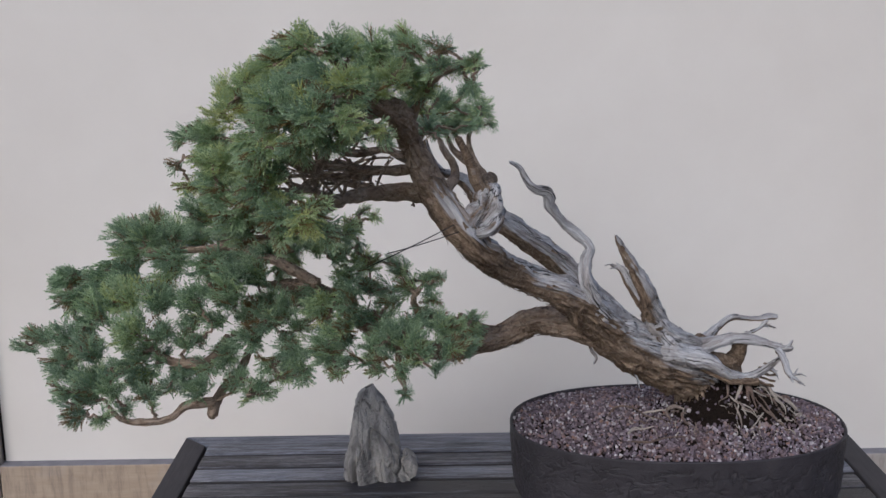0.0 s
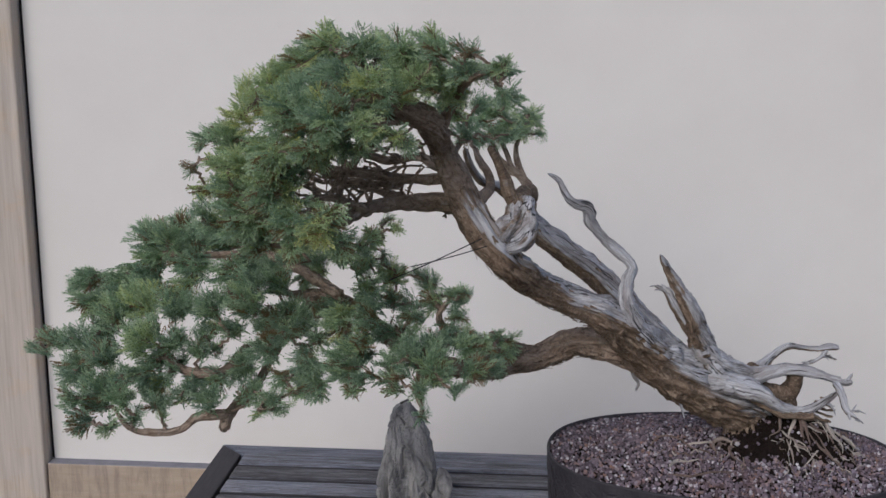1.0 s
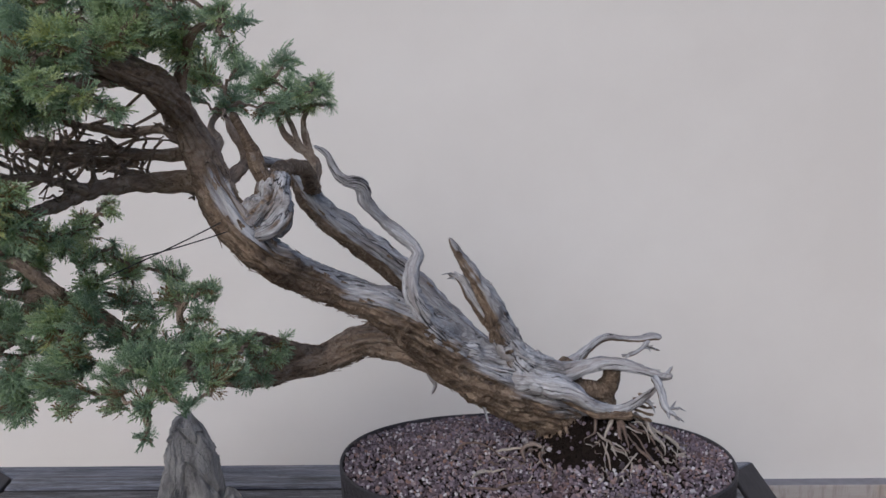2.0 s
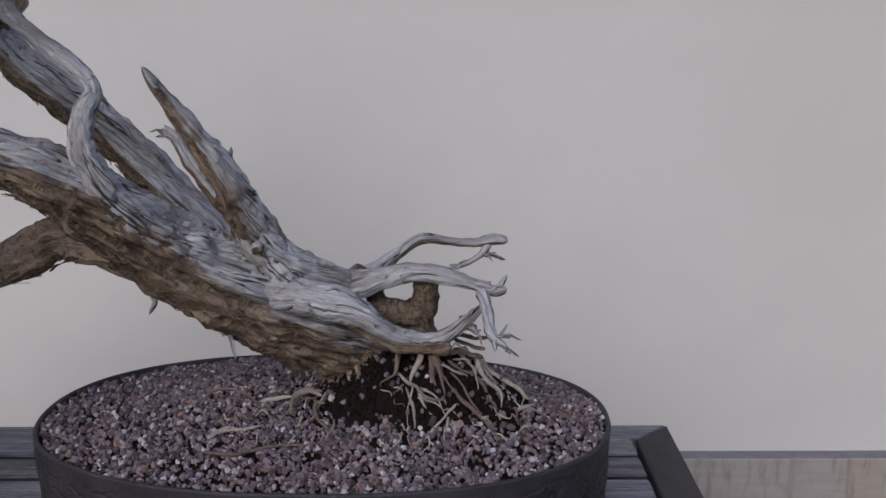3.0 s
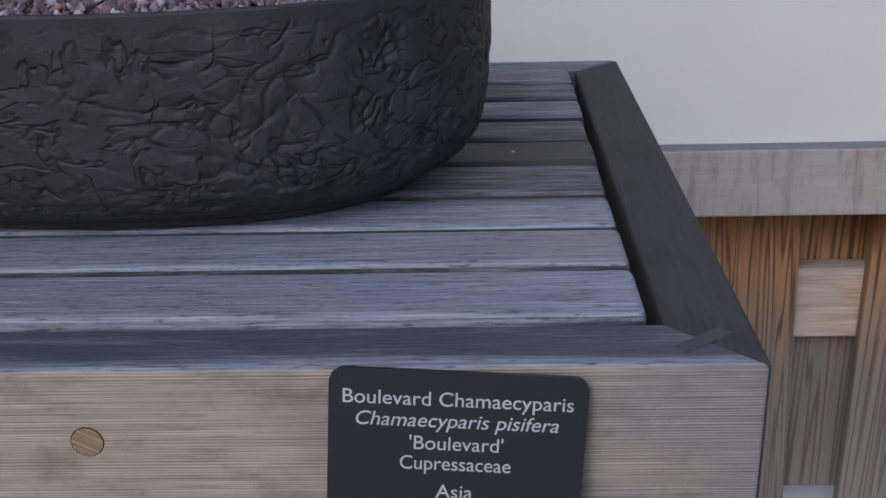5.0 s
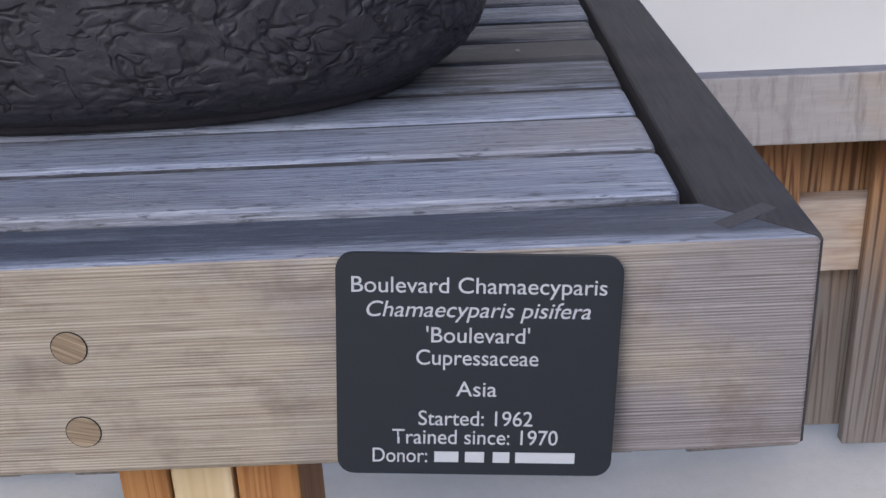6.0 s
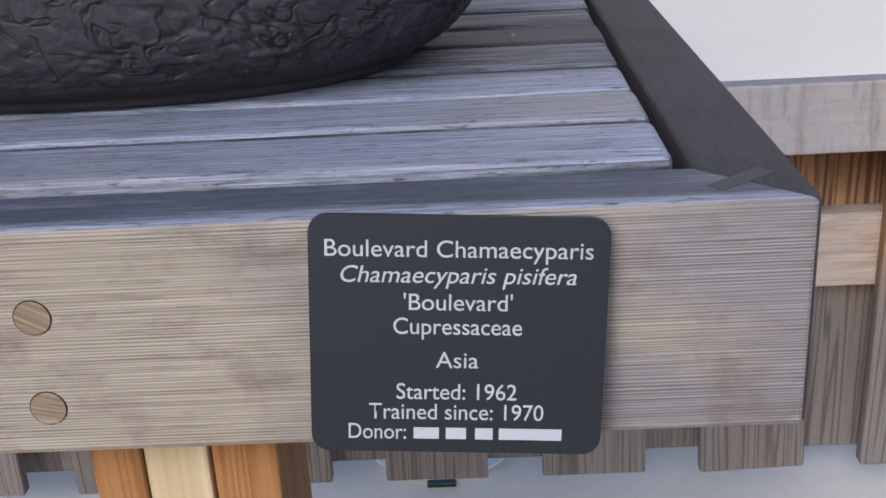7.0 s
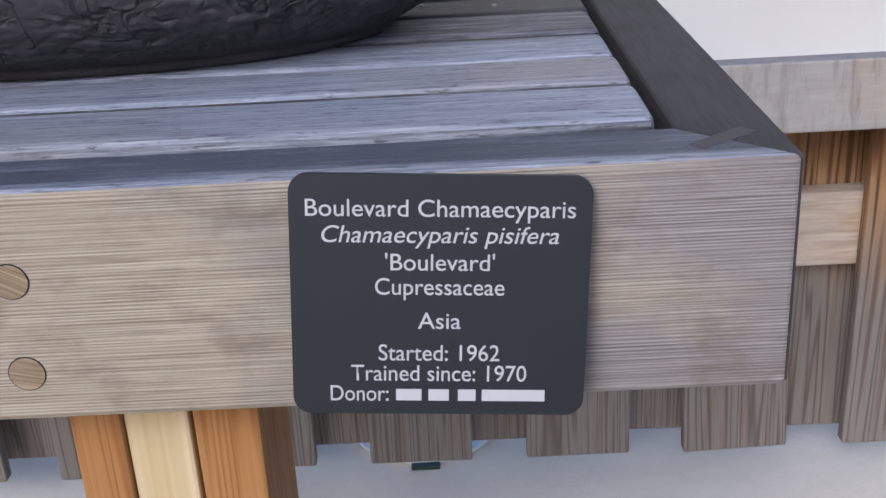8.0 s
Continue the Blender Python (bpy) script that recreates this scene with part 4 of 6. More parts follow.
KNOB2 = [(0.004, 0.052, 1.272, 0.009), (-0.003, 0.05, 1.284, 0.0078), (-0.009, 0.048, 1.297, 0.0066), (-0.014, 0.047, 1.312, 0.0058), (-0.020, 0.044, 1.327, 0.0047), (-0.03, 0.04, 1.345, 0.003)]
HOOK = [(-0.018, 0.032, 1.234, 0.0055), (0.0, 0.028, 1.240, 0.0072), (0.012, 0.034, 1.248, 0.0072), (0.018, 0.044, 1.258, 0.004)]
BRIDGE = [(0.004, 0.056, 1.284, 0.0085), (0.006, 0.10, 1.287, 0.0078), (0.012, 0.16, 1.280, 0.0075), (0.014, 0.24, 1.262, 0.008), (0.012, 0.32, 1.230, 0.009)]
JIN1 = [(0.188, 0.183, 1.067, 0.0095),(0.154, 0.157, 1.105, 0.012),(0.134, 0.139, 1.136, 0.0118),(0.126, 0.136, 1.161, 0.0097),(0.127, 0.141, 1.181, 0.0078),(0.131, 0.146, 1.195, 0.0065),(0.117, 0.152, 1.211, 0.0065),(0.099, 0.147, 1.227, 0.0058),(0.083, 0.132, 1.249, 0.0064),(0.077, 0.122, 1.268, 0.0069),(0.061, 0.117, 1.274, 0.0051),(0.052, 0.121, 1.285, 0.0044),(0.046, 0.125, 1.297, 0.0032),(0.033, 0.132, 1.305, 0.0013)]
JIN2 = [(0.252, 0.216, 1.039, 0.0182),(0.223, 0.203, 1.091, 0.0138),(0.207, 0.184, 1.133, 0.0108),(0.193, 0.175, 1.16, 0.0081),(0.179, 0.166, 1.181, 0.006),(0.169, 0.156, 1.198, 0.004),(0.163, 0.151, 1.21, 0.0013)]
JIN3 = [(0.222, 0.206, 1.085, 0.0083),(0.208, 0.194, 1.107, 0.0068),(0.189, 0.183, 1.136, 0.0054),(0.179, 0.18, 1.157, 0.0047),(0.171, 0.183, 1.162, 0.0033),(0.161, 0.186, 1.164, 0.0013)]
JA = [(0.281, 0.244, 1.033, 0.0081),(0.304, 0.259, 1.044, 0.0066),(0.324, 0.271, 1.056, 0.005),(0.342, 0.277, 1.066, 0.0042),(0.363, 0.286, 1.063, 0.0034),(0.385, 0.294, 1.06, 0.0038),(0.401, 0.296, 1.062, 0.0044),(0.412, 0.295, 1.061, 0.0031)]
JA2 = [(0.397, 0.296, 1.06, 0.0031),(0.39, 0.293, 1.051, 0.0026),(0.381, 0.289, 1.046, 0.0022),(0.37, 0.289, 1.042, 0.0026)]
JA3 = [(0.39, 0.293, 1.051, 0.0022),(0.399, 0.295, 1.049, 0.0017),(0.41, 0.296, 1.045, 0.0013)]
JB = [(0.218, 0.208, 1.094, 0.0115),(0.234, 0.205, 1.074, 0.0138),(0.254, 0.214, 1.057, 0.0137),(0.272, 0.223, 1.047, 0.0119),(0.288, 0.231, 1.041, 0.0108),(0.312, 0.233, 1.045, 0.0088),(0.335, 0.232, 1.051, 0.0068),(0.357, 0.226, 1.05, 0.0064),(0.381, 0.219, 1.045, 0.0052),(0.396, 0.208, 1.043, 0.0046),(0.405, 0.203, 1.046, 0.0028)]
JB2 = [(0.397, 0.208, 1.044, 0.0028),(0.4, 0.208, 1.048, 0.002),(0.405, 0.208, 1.055, 0.0012)]
JB3 = [(0.386, 0.211, 1.042, 0.0051),(0.39, 0.193, 1.034, 0.0046),(0.392, 0.183, 1.024, 0.0038),(0.395, 0.176, 1.017, 0.0034),(0.401, 0.173, 1.013, 0.0019),(0.404, 0.172, 1.01, 0.0011)]
JC = [(0.196, 0.203, 1.067, 0.0138), (0.233, 0.208, 1.05, 0.0155), (0.268, 0.203, 1.038, 0.0139), (0.297, 0.2, 1.029, 0.0115), (0.31, 0.201, 1.019, 0.0086), (0.324, 0.207, 1.01, 0.0069), (0.34, 0.214, 1.004, 0.006), (0.356, 0.215, 1.005, 0.0052), (0.369, 0.21, 1.014, 0.0046), (0.379, 0.203, 1.025, 0.0038), (0.388, 0.197, 1.036, 0.0018)]
STRUT = [(0.346, 0.242, 1.046, 0.0095), (0.345, 0.246, 1.034, 0.0102), (0.344, 0.25, 1.024, 0.011), (0.341, 0.252, 1.013, 0.0135), (0.336, 0.256, 1.0, 0.0165), (0.33, 0.256, 0.985, 0.018)]
STRUT2 = [(0.300, 0.243, 1.024, 0.0095), (0.314, 0.247, 1.016, 0.0108), (0.328, 0.248, 1.015, 0.0112), (0.342, 0.25, 1.015, 0.011)]
STRUT3 = [(0.286, 0.248, 1.048, 0.008), (0.302, 0.252, 1.038, 0.0078), (0.307, 0.252, 1.028, 0.0078), (0.31, 0.25, 1.014, 0.0085)]
JC2 = [(0.288, 0.216, 1.018, 0.004), (0.32, 0.206, 1.003, 0.0052), (0.34, 0.209, 0.9995, 0.0052), (0.358, 0.212, 0.998, 0.0056), (0.3655, 0.213, 0.998, 0.0054)]
JC3 = [(0.372, 0.208, 1.017, 0.0032), (0.380, 0.207, 1.015, 0.0028), (0.386, 0.206, 1.009, 0.0012)]
JB4 = [(0.395, 0.176, 1.018, 0.0022),(0.402, 0.174, 1.019, 0.0015),(0.407, 0.173, 1.02, 0.0011)]
JD = [(0.203, 0.205, 1.136, 0.0026),(0.208, 0.205, 1.144, 0.0019),(0.209, 0.205, 1.15, 0.0011)]
H1 = [(0.142, 0.199, 1.061, 0.0031),(0.142, 0.207, 1.047, 0.0023),(0.149, 0.203, 1.037, 0.002),(0.145, 0.198, 1.028, 0.0008)]
H2 = [(0.202, 0.202, 1.035, 0.0031),(0.201, 0.21, 1.021, 0.0023),(0.202, 0.206, 1.01, 0.0015),(0.206, 0.2, 0.994, 0.0008)]
KNOT = [(0.222, 0.208, 1.075, 0.0046),(0.227, 0.189, 1.08, 0.0049),(0.228, 0.185, 1.082, 0.0041),(0.228, 0.184, 1.082, 0.0019)]
JINS = [
    KNOB,
    KNOB2,
    JIN1,
    JIN2,
    JIN3,
    JA,
    JA2,
    JA3,
    JB,
    JB2,
    JB3,
    JC,
    STRUT,
    STRUT2,
    JC2,
    JC3,
    JB4,
    JD,
    H1,
    H2,
    KNOT,
    HOOK,
    BRIDGE,
    STRUT3,
]
ROOT_Y1 = [(0.185, 0.158, 0.938, 0.0014), (0.211, 0.153, 0.940, 0.0017), (0.234, 0.162, 0.942, 0.0016), (0.26, 0.164, 0.942, 0.0009), (0.264, 0.164, 0.937, 0.0005)]
ROOT_Y2 = [(0.211, 0.235, 0.950, 0.0008), (0.221, 0.215, 0.951, 0.0012), (0.236, 0.209, 0.949, 0.0011), (0.243, 0.200, 0.944, 0.0006)]
ROOT_A1 = [(0.3271, 0.2205, 0.9975, 0.0035), (0.3259, 0.2127, 0.988, 0.0029), (0.3245, 0.2085, 0.9803, 0.0022), (0.3211, 0.2085, 0.9774, 0.0014), (0.3154, 0.208, 0.974, 0.001), (0.312, 0.2078, 0.9721, 0.0006), (0.312, 0.2078, 0.9681, 0.0004)]
ROOT_A2 = [(0.3249, 0.207, 0.9805, 0.0016), (0.3326, 0.203, 0.9737, 0.0017), (0.3375, 0.203, 0.9718, 0.0016), (0.3435, 0.1995, 0.9651, 0.0014), (0.3514, 0.1988, 0.9619, 0.0016), (0.3602, 0.2003, 0.9607, 0.0013), (0.3602, 0.2003, 0.9567, 0.0008)]
ROOT_A3 = [(0.3311, 0.2032, 0.9718, 0.0011), (0.3338, 0.1998, 0.9646, 0.0014), (0.3368, 0.1953, 0.9567, 0.0013), (0.3377, 0.1868, 0.9464, 0.0007), (0.3377, 0.1868, 0.9424, 0.0004)]
ROOT_B1 = [(0.3424, 0.2162, 0.9955, 0.0032), (0.3406, 0.213, 0.9875, 0.0027), (0.3365, 0.2092, 0.9797, 0.0019), (0.3347, 0.2065, 0.9737, 0.0011), (0.3347, 0.2065, 0.9697, 0.0007)]
ROOT_C1 = [(0.3508, 0.2162, 0.994, 0.004), (0.3539, 0.213, 0.986, 0.0041), (0.3567, 0.2113, 0.9799, 0.0032), (0.3578, 0.2078, 0.9726, 0.0022), (0.3596, 0.2038, 0.9654, 0.001), (0.3596, 0.2038, 0.9614, 0.0006)]
ROOT_C2 = [(0.3484, 0.2157, 0.9921, 0.0027), (0.3493, 0.209, 0.9787, 0.0024), (0.3518, 0.206, 0.9704, 0.001), (0.3518, 0.206, 0.9664, 0.0006)]
ROOT_C3 = [(0.3571, 0.2113, 0.9853, 0.0017), (0.365, 0.2137, 0.981, 0.0014), (0.372, 0.216, 0.9768, 0.0013), (0.3769, 0.2193, 0.9748, 0.0007), (0.3769, 0.2193, 0.9708, 0.0004)]
ROOT_C4 = [(0.3585, 0.2095, 0.9777, 0.0011), (0.3634, 0.2065, 0.9713, 0.0011), (0.3685, 0.205, 0.9662, 0.0013), (0.3729, 0.2023, 0.9599, 0.0016), (0.381, 0.2003, 0.9534, 0.0017), (0.3866, 0.1983, 0.9485, 0.0019), (0.3936, 0.1958, 0.9433, 0.0021), (0.3975, 0.1875, 0.9373, 0.0019), (0.4039, 0.1755, 0.9327, 0.0015), (0.4101, 0.1655, 0.9299, 0.0008), (0.4101, 0.1655, 0.9259, 0.0005)]
ROOT_C5 = [(0.3641, 0.2132, 0.9796, 0.0009), (0.3729, 0.2107, 0.9711, 0.0011), (0.3774, 0.2075, 0.9634, 0.0013), (0.3812, 0.205, 0.9574, 0.0012), (0.3848, 0.2035, 0.9534, 0.0008), (0.3848, 0.2035, 0.9494, 0.0005)]
ROOT_D1 = [(0.3836, 0.238, 0.9844, 0.0029), (0.3894, 0.2255, 0.9744, 0.0025), (0.3937, 0.2238, 0.9682, 0.0024), (0.399, 0.2253, 0.963, 0.0021), (0.4027, 0.2235, 0.9578, 0.0016), (0.4027, 0.215, 0.9518, 0.0006), (0.4027, 0.215, 0.9478, 0.0004)]
ROOT_E1 = [(0.3653, 0.2263, 0.9889, 0.0032), (0.3732, 0.2393, 0.9873, 0.0032), (0.3821, 0.2418, 0.9813, 0.0027), (0.3892, 0.2455, 0.9752, 0.0024), (0.3965, 0.2408, 0.9692, 0.0021), (0.405, 0.236, 0.965, 0.0019), (0.413, 0.236, 0.96, 0.0017), (0.419, 0.236, 0.955, 0.0014), (0.424, 0.236, 0.949, 0.0011), (0.4307, 0.2488, 0.9411, 0.0011), (0.439, 0.2483, 0.937, 0.0013), (0.4457, 0.258, 0.9342, 0.0007), (0.4457, 0.258, 0.9302, 0.0004)]
ROOT_F1 = [(0.4017, 0.2235, 0.9707, 0.0011), (0.405, 0.236, 0.97, 0.0013), (0.41, 0.236, 0.969, 0.0011), (0.414, 0.236, 0.963, 0.0007), (0.414, 0.236, 0.959, 0.0004)]
ROOT_G1 = [(0.4136, 0.2142, 0.946, 0.001), (0.4164, 0.221, 0.9467, 0.0017), (0.4204, 0.2258, 0.9454, 0.0021), (0.4233, 0.222, 0.9421, 0.0016), (0.4227, 0.2125, 0.939, 0.0007), (0.4227, 0.2125, 0.935, 0.0004)]
ROOT_H1R = [(0.3893, 0.2055, 0.9559, 0.0008), (0.3929, 0.2113, 0.9574, 0.0013), (0.3973, 0.2117, 0.9538, 0.001), (0.3989, 0.2102, 0.9507, 0.0006), (0.3989, 0.2102, 0.9467, 0.0004)]
ROOT_I1 = [(0.3694, 0.2, 0.9593, 0.0017), (0.3628, 0.1945, 0.954, 0.0017), (0.3551, 0.1878, 0.9476, 0.0016), (0.3466, 0.1793, 0.9418, 0.0017), (0.3392, 0.1688, 0.9376, 0.0013), (0.3359, 0.1562, 0.9346, 0.0008), (0.3359, 0.1562, 0.9306, 0.0005)]
ROOT_J1 = [(0.3632, 0.192, 0.9516, 0.001), (0.3608, 0.185, 0.9444, 0.0017), (0.3584, 0.1778, 0.9394, 0.0013), (0.3591, 0.168, 0.9354, 0.0007), (0.3591, 0.168, 0.9314, 0.0004)]
ROOT_K1 = [(0.3649, 0.1908, 0.9509, 0.0005), (0.3665, 0.1873, 0.9453, 0.0006), (0.3659, 0.183, 0.941, 0.0005), (0.3659, 0.183, 0.937, 0.0003)]
ROOT_L1 = [(0.2777, 0.1928, 0.9505, 0.0009), (0.2773, 0.1853, 0.9453, 0.001), (0.2731, 0.1783, 0.942, 0.001), (0.2757, 0.1645, 0.9385, 0.001), (0.2812, 0.151, 0.9355, 0.0006), (0.2812, 0.151, 0.9315, 0.0004)]
ROOT_M1 = [(0.3159, 0.1515, 0.9367, 0.0007), (0.3211, 0.1503, 0.9354, 0.0008), (0.3264, 0.1472, 0.9338, 0.0006), (0.3304, 0.1547, 0.9347, 0.0006), (0.3304, 0.1547, 0.9307, 0.0004)]
ROOT_N1 = [(0.3389, 0.141, 0.9355, 0.0008), (0.3412, 0.1505, 0.9353, 0.0007), (0.3448, 0.1457, 0.9331, 0.0005), (0.3448, 0.1457, 0.9291, 0.0003)]
ROOT_O1 = [(0.3109, 0.201, 0.9693, 0.0006), (0.3159, 0.202, 0.9681, 0.0008), (0.3192, 0.2025, 0.967, 0.0005), (0.3192, 0.2025, 0.963, 0.0003)]
ROOT_O2 = [(0.3215, 0.2007, 0.9712, 0.0007), (0.3245, 0.2028, 0.9709, 0.0009), (0.3277, 0.203, 0.9694, 0.0006), (0.3277, 0.203, 0.9654, 0.0004)]
ROOT_P1 = [(0.3222, 0.1963, 0.9642, 0.0006), (0.3228, 0.1958, 0.9604, 0.0008), (0.3288, 0.1968, 0.9598, 0.0006), (0.3288, 0.1968, 0.9558, 0.0004)]
ROOT_Q1 = [(0.3838, 0.223, 0.9823, 0.0008), (0.3833, 0.22, 0.9742, 0.0007), (0.3848, 0.2162, 0.9663, 0.0005), (0.3848, 0.2162, 0.9623, 0.0003)]
ROOT_S1 = [(0.3795, 0.194, 0.9488, 0.0006), (0.3812, 0.1925, 0.9453, 0.0007), (0.3872, 0.1943, 0.9436, 0.0006), (0.3872, 0.1943, 0.9396, 0.0004)]
ROOT_T1 = [(0.3402, 0.199, 0.9672, 0.001), (0.3467, 0.198, 0.9621, 0.001), (0.3556, 0.1972, 0.9573, 0.0007), (0.3556, 0.1972, 0.9533, 0.0004)]
ROOT_U1 = [(0.3617, 0.2213, 0.9845, 0.0021), (0.3714, 0.2198, 0.9777, 0.0019), (0.3805, 0.2218, 0.973, 0.0016), (0.3887, 0.2203, 0.9657, 0.0013), (0.3933, 0.2152, 0.9581, 0.001), (0.3933, 0.2152, 0.9541, 0.0006)]
ROOT_U2 = [(0.367, 0.236, 0.989, 0.0024), (0.3764, 0.2323, 0.9805, 0.0021), (0.3837, 0.2303, 0.9742, 0.0019), (0.3917, 0.22, 0.9623, 0.0014), (0.3981, 0.2092, 0.9494, 0.0008), (0.3981, 0.2092, 0.9454, 0.0005)]
ROOT_V1 = [(0.375, 0.236, 0.988, 0.0024), (0.388, 0.236, 0.978, 0.0021), (0.3962, 0.235, 0.966, 0.0017), (0.4076, 0.2335, 0.9561, 0.0014), (0.4144, 0.231, 0.9499, 0.0008), (0.4144, 0.231, 0.9459, 0.0005)]
ROOT_W1 = [(0.3576, 0.1963, 0.9565, 0.0007), (0.3634, 0.1985, 0.9561, 0.0008), (0.37, 0.1968, 0.9512, 0.0007), (0.3747, 0.1915, 0.9441, 0.0005), (0.3747, 0.1915, 0.9401, 0.0003)]
ROOT_X1 = [(0.3974, 0.2035, 0.9485, 0.0006), (0.4008, 0.207, 0.9474, 0.001), (0.402, 0.2015, 0.9421, 0.0007), (0.402, 0.2015, 0.9381, 0.0004)]
ROOT_X2 = [(0.4101, 0.211, 0.9471, 0.0006), (0.4124, 0.2125, 0.9449, 0.001), (0.414, 0.2067, 0.9401, 0.0006), (0.414, 0.2067, 0.9361, 0.0004)]
STICK_A = [(0.362, 0.226, 1.006, 0.0029), (0.373, 0.226, 1.003, 0.0029), (0.389, 0.226, 1, 0.0023), (0.394, 0.226, 1, 0.001)]
STICK_B = [(0.362, 0.224, 1.002, 0.0029), (0.378, 0.224, 0.997, 0.0029), (0.39, 0.224, 0.995, 0.0023), (0.392, 0.224, 0.995, 0.0013)]
STICK_C = [(0.366, 0.222, 1.012, 0.0026), (0.376, 0.222, 1.01, 0.0026), (0.383, 0.222, 1.007, 0.002), (0.385, 0.222, 1.005, 0.001)]
STICK_D = [(0.365, 0.228, 0.993, 0.0033), (0.375, 0.228, 0.991, 0.0029), (0.384, 0.228, 0.99, 0.0029), (0.39, 0.228, 0.989, 0.002)]
STICK_E = [(0.371, 0.214, 1.023, 0.0023), (0.378, 0.214, 1.021, 0.0026), (0.382, 0.214, 1.019, 0.0016), (0.384, 0.214, 1.017, 0.001)]
STICK_F = [(0.248, 0.24, 0.981, 0.0018), (0.255, 0.243, 0.977, 0.0022), (0.264, 0.246, 0.972, 0.0025)]
ROOT_Z1 = [(0.170, 0.235, 0.944, 0.0012), (0.181, 0.238, 0.955, 0.0016), (0.197, 0.236, 0.957, 0.0015), (0.209, 0.232, 0.953, 0.0013), (0.220, 0.228, 0.944, 0.0009)]
ROOT_Z2 = [(0.1864, 0.1765, 0.9413, 0.002), (0.1978, 0.1905, 0.9429, 0.0024), (0.2138, 0.191, 0.9428, 0.002), (0.2261, 0.1958, 0.9433, 0.001)]
ROOT_Z3 = [(0.2466, 0.196, 0.9513, 0.0014), (0.2462, 0.216, 0.958, 0.0027), (0.2562, 0.22, 0.9628, 0.0031), (0.2675, 0.2113, 0.9603, 0.0017)]
ROOT_Z4 = [(0.275, 0.1808, 0.9466, 0.001), (0.2649, 0.1958, 0.9509, 0.0017), (0.264, 0.2067, 0.9567, 0.002), (0.2706, 0.206, 0.9573, 0.0014)]
ROOT_Z5 = [(0.212, 0.238, 0.943, 0.0010), (0.224, 0.232, 0.950, 0.0015), (0.238, 0.226, 0.954, 0.0016), (0.250, 0.224, 0.955, 0.0012)]
ROOTS = [ROOT_Z1, ROOT_Z2, ROOT_Z3, ROOT_Z4, ROOT_Z5, ROOT_A1, ROOT_A2, ROOT_A3, ROOT_B1, ROOT_C1, ROOT_C2, ROOT_C3, ROOT_C4, ROOT_C5, ROOT_D1, ROOT_E1, ROOT_F1, ROOT_G1, ROOT_H1R, ROOT_I1, ROOT_J1, ROOT_K1, ROOT_L1, ROOT_M1, ROOT_N1, ROOT_O1, ROOT_O2, ROOT_P1, ROOT_Q1, ROOT_S1, ROOT_T1, ROOT_U1, ROOT_U2, ROOT_V1, ROOT_W1, ROOT_X1, ROOT_X2, ROOT_Y1, ROOT_Y2]
STICKS = [STICK_A, STICK_B, STICK_C, STICK_D, STICK_E, STICK_F]
BROWN = (12, 13, 22, 23)
BROKEN = (5, 6, 7, 8, 10, 11, 15, 16, 4)
skeleton = []
for k, (name, pts, sides, ridge, dead, label) in enumerate(STEMS):
    part_from(name, limb_mesh(name, pts, sides, 0.0035, ridge, 0.16, dead, k * 7.3, 5.0, flow=22.0), M_BRANCH if name in ("lower_limb", "upper_trunk") else M_TREE, tree, label, True)
    if name in ("trunk", "upper_trunk", "lower_limb"):
        skeleton += [q for q in spline(pts, 0.01) if q[0] < -0.02]
for k, pts in enumerate(BRANCHES):
    part_from("branch", limb_mesh("branch", pts, 24, 0.003, 0.18, 0.28, 0.0, 31 + k * 3.1, 8.0, wander=0.002, flow=30.0), M_BRANCH, tree, "", True)
    skeleton += list(spline(pts, 0.01))
# Brown bark colour on the lower sides paints in shade under most branches.
for k, pts in enumerate(JINS):
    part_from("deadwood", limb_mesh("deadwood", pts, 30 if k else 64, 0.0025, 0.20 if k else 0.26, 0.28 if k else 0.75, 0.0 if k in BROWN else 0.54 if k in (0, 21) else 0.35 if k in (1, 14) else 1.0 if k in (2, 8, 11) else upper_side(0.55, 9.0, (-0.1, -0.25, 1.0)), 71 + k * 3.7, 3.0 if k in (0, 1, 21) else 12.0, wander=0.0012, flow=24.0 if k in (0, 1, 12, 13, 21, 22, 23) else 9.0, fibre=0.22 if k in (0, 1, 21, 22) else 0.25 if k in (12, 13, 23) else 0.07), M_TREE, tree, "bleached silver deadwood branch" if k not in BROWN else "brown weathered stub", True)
for k in BROKEN:
    q = spline(JINS[k], 0.004)
    along = (q[-1] - q[-4])[:3]
    along = along / np.linalg.norm(along)
    for m in range(5):
        root_pt = q[-1 - random.randrange(0, 5)]
        way = along * random.uniform(0.4, 1.2) + np.array((random.uniform(-0.7, 0.7), random.uniform(-0.7, 0.7), random.uniform(-0.6, 0.6)))
        way = way / np.linalg.norm(way)
        ln, r0 = random.uniform(0.004, 0.011), max(0.0011, root_pt[3] * 0.7)
        knots = [(*(root_pt[:3] + way * ln * f), r0 * (1 - 0.8 * max(0.0, f) ** 1.5)) for f in (-0.3, 0.2, 0.6, 1.0)]
        part_from("splinter", limb_mesh("splinter", knots, 9, 0.0012, 0.25, 0.5, 0.9, 211 + k * 5.1 + m, 12.0, wander=0.0012), M_TREE, tree, "", True)
for k, pts in enumerate(ROOTS):
    part_from("root", limb_mesh("root", [(x, y, z, r * 0.82) for x, y, z, r in pts], 12, 0.0018, 0.32, 0.6, 0.8, 131 + k * 3.7, 9.0, wander=0.0016), M_ROOT, tree, "pale exposed root", True)
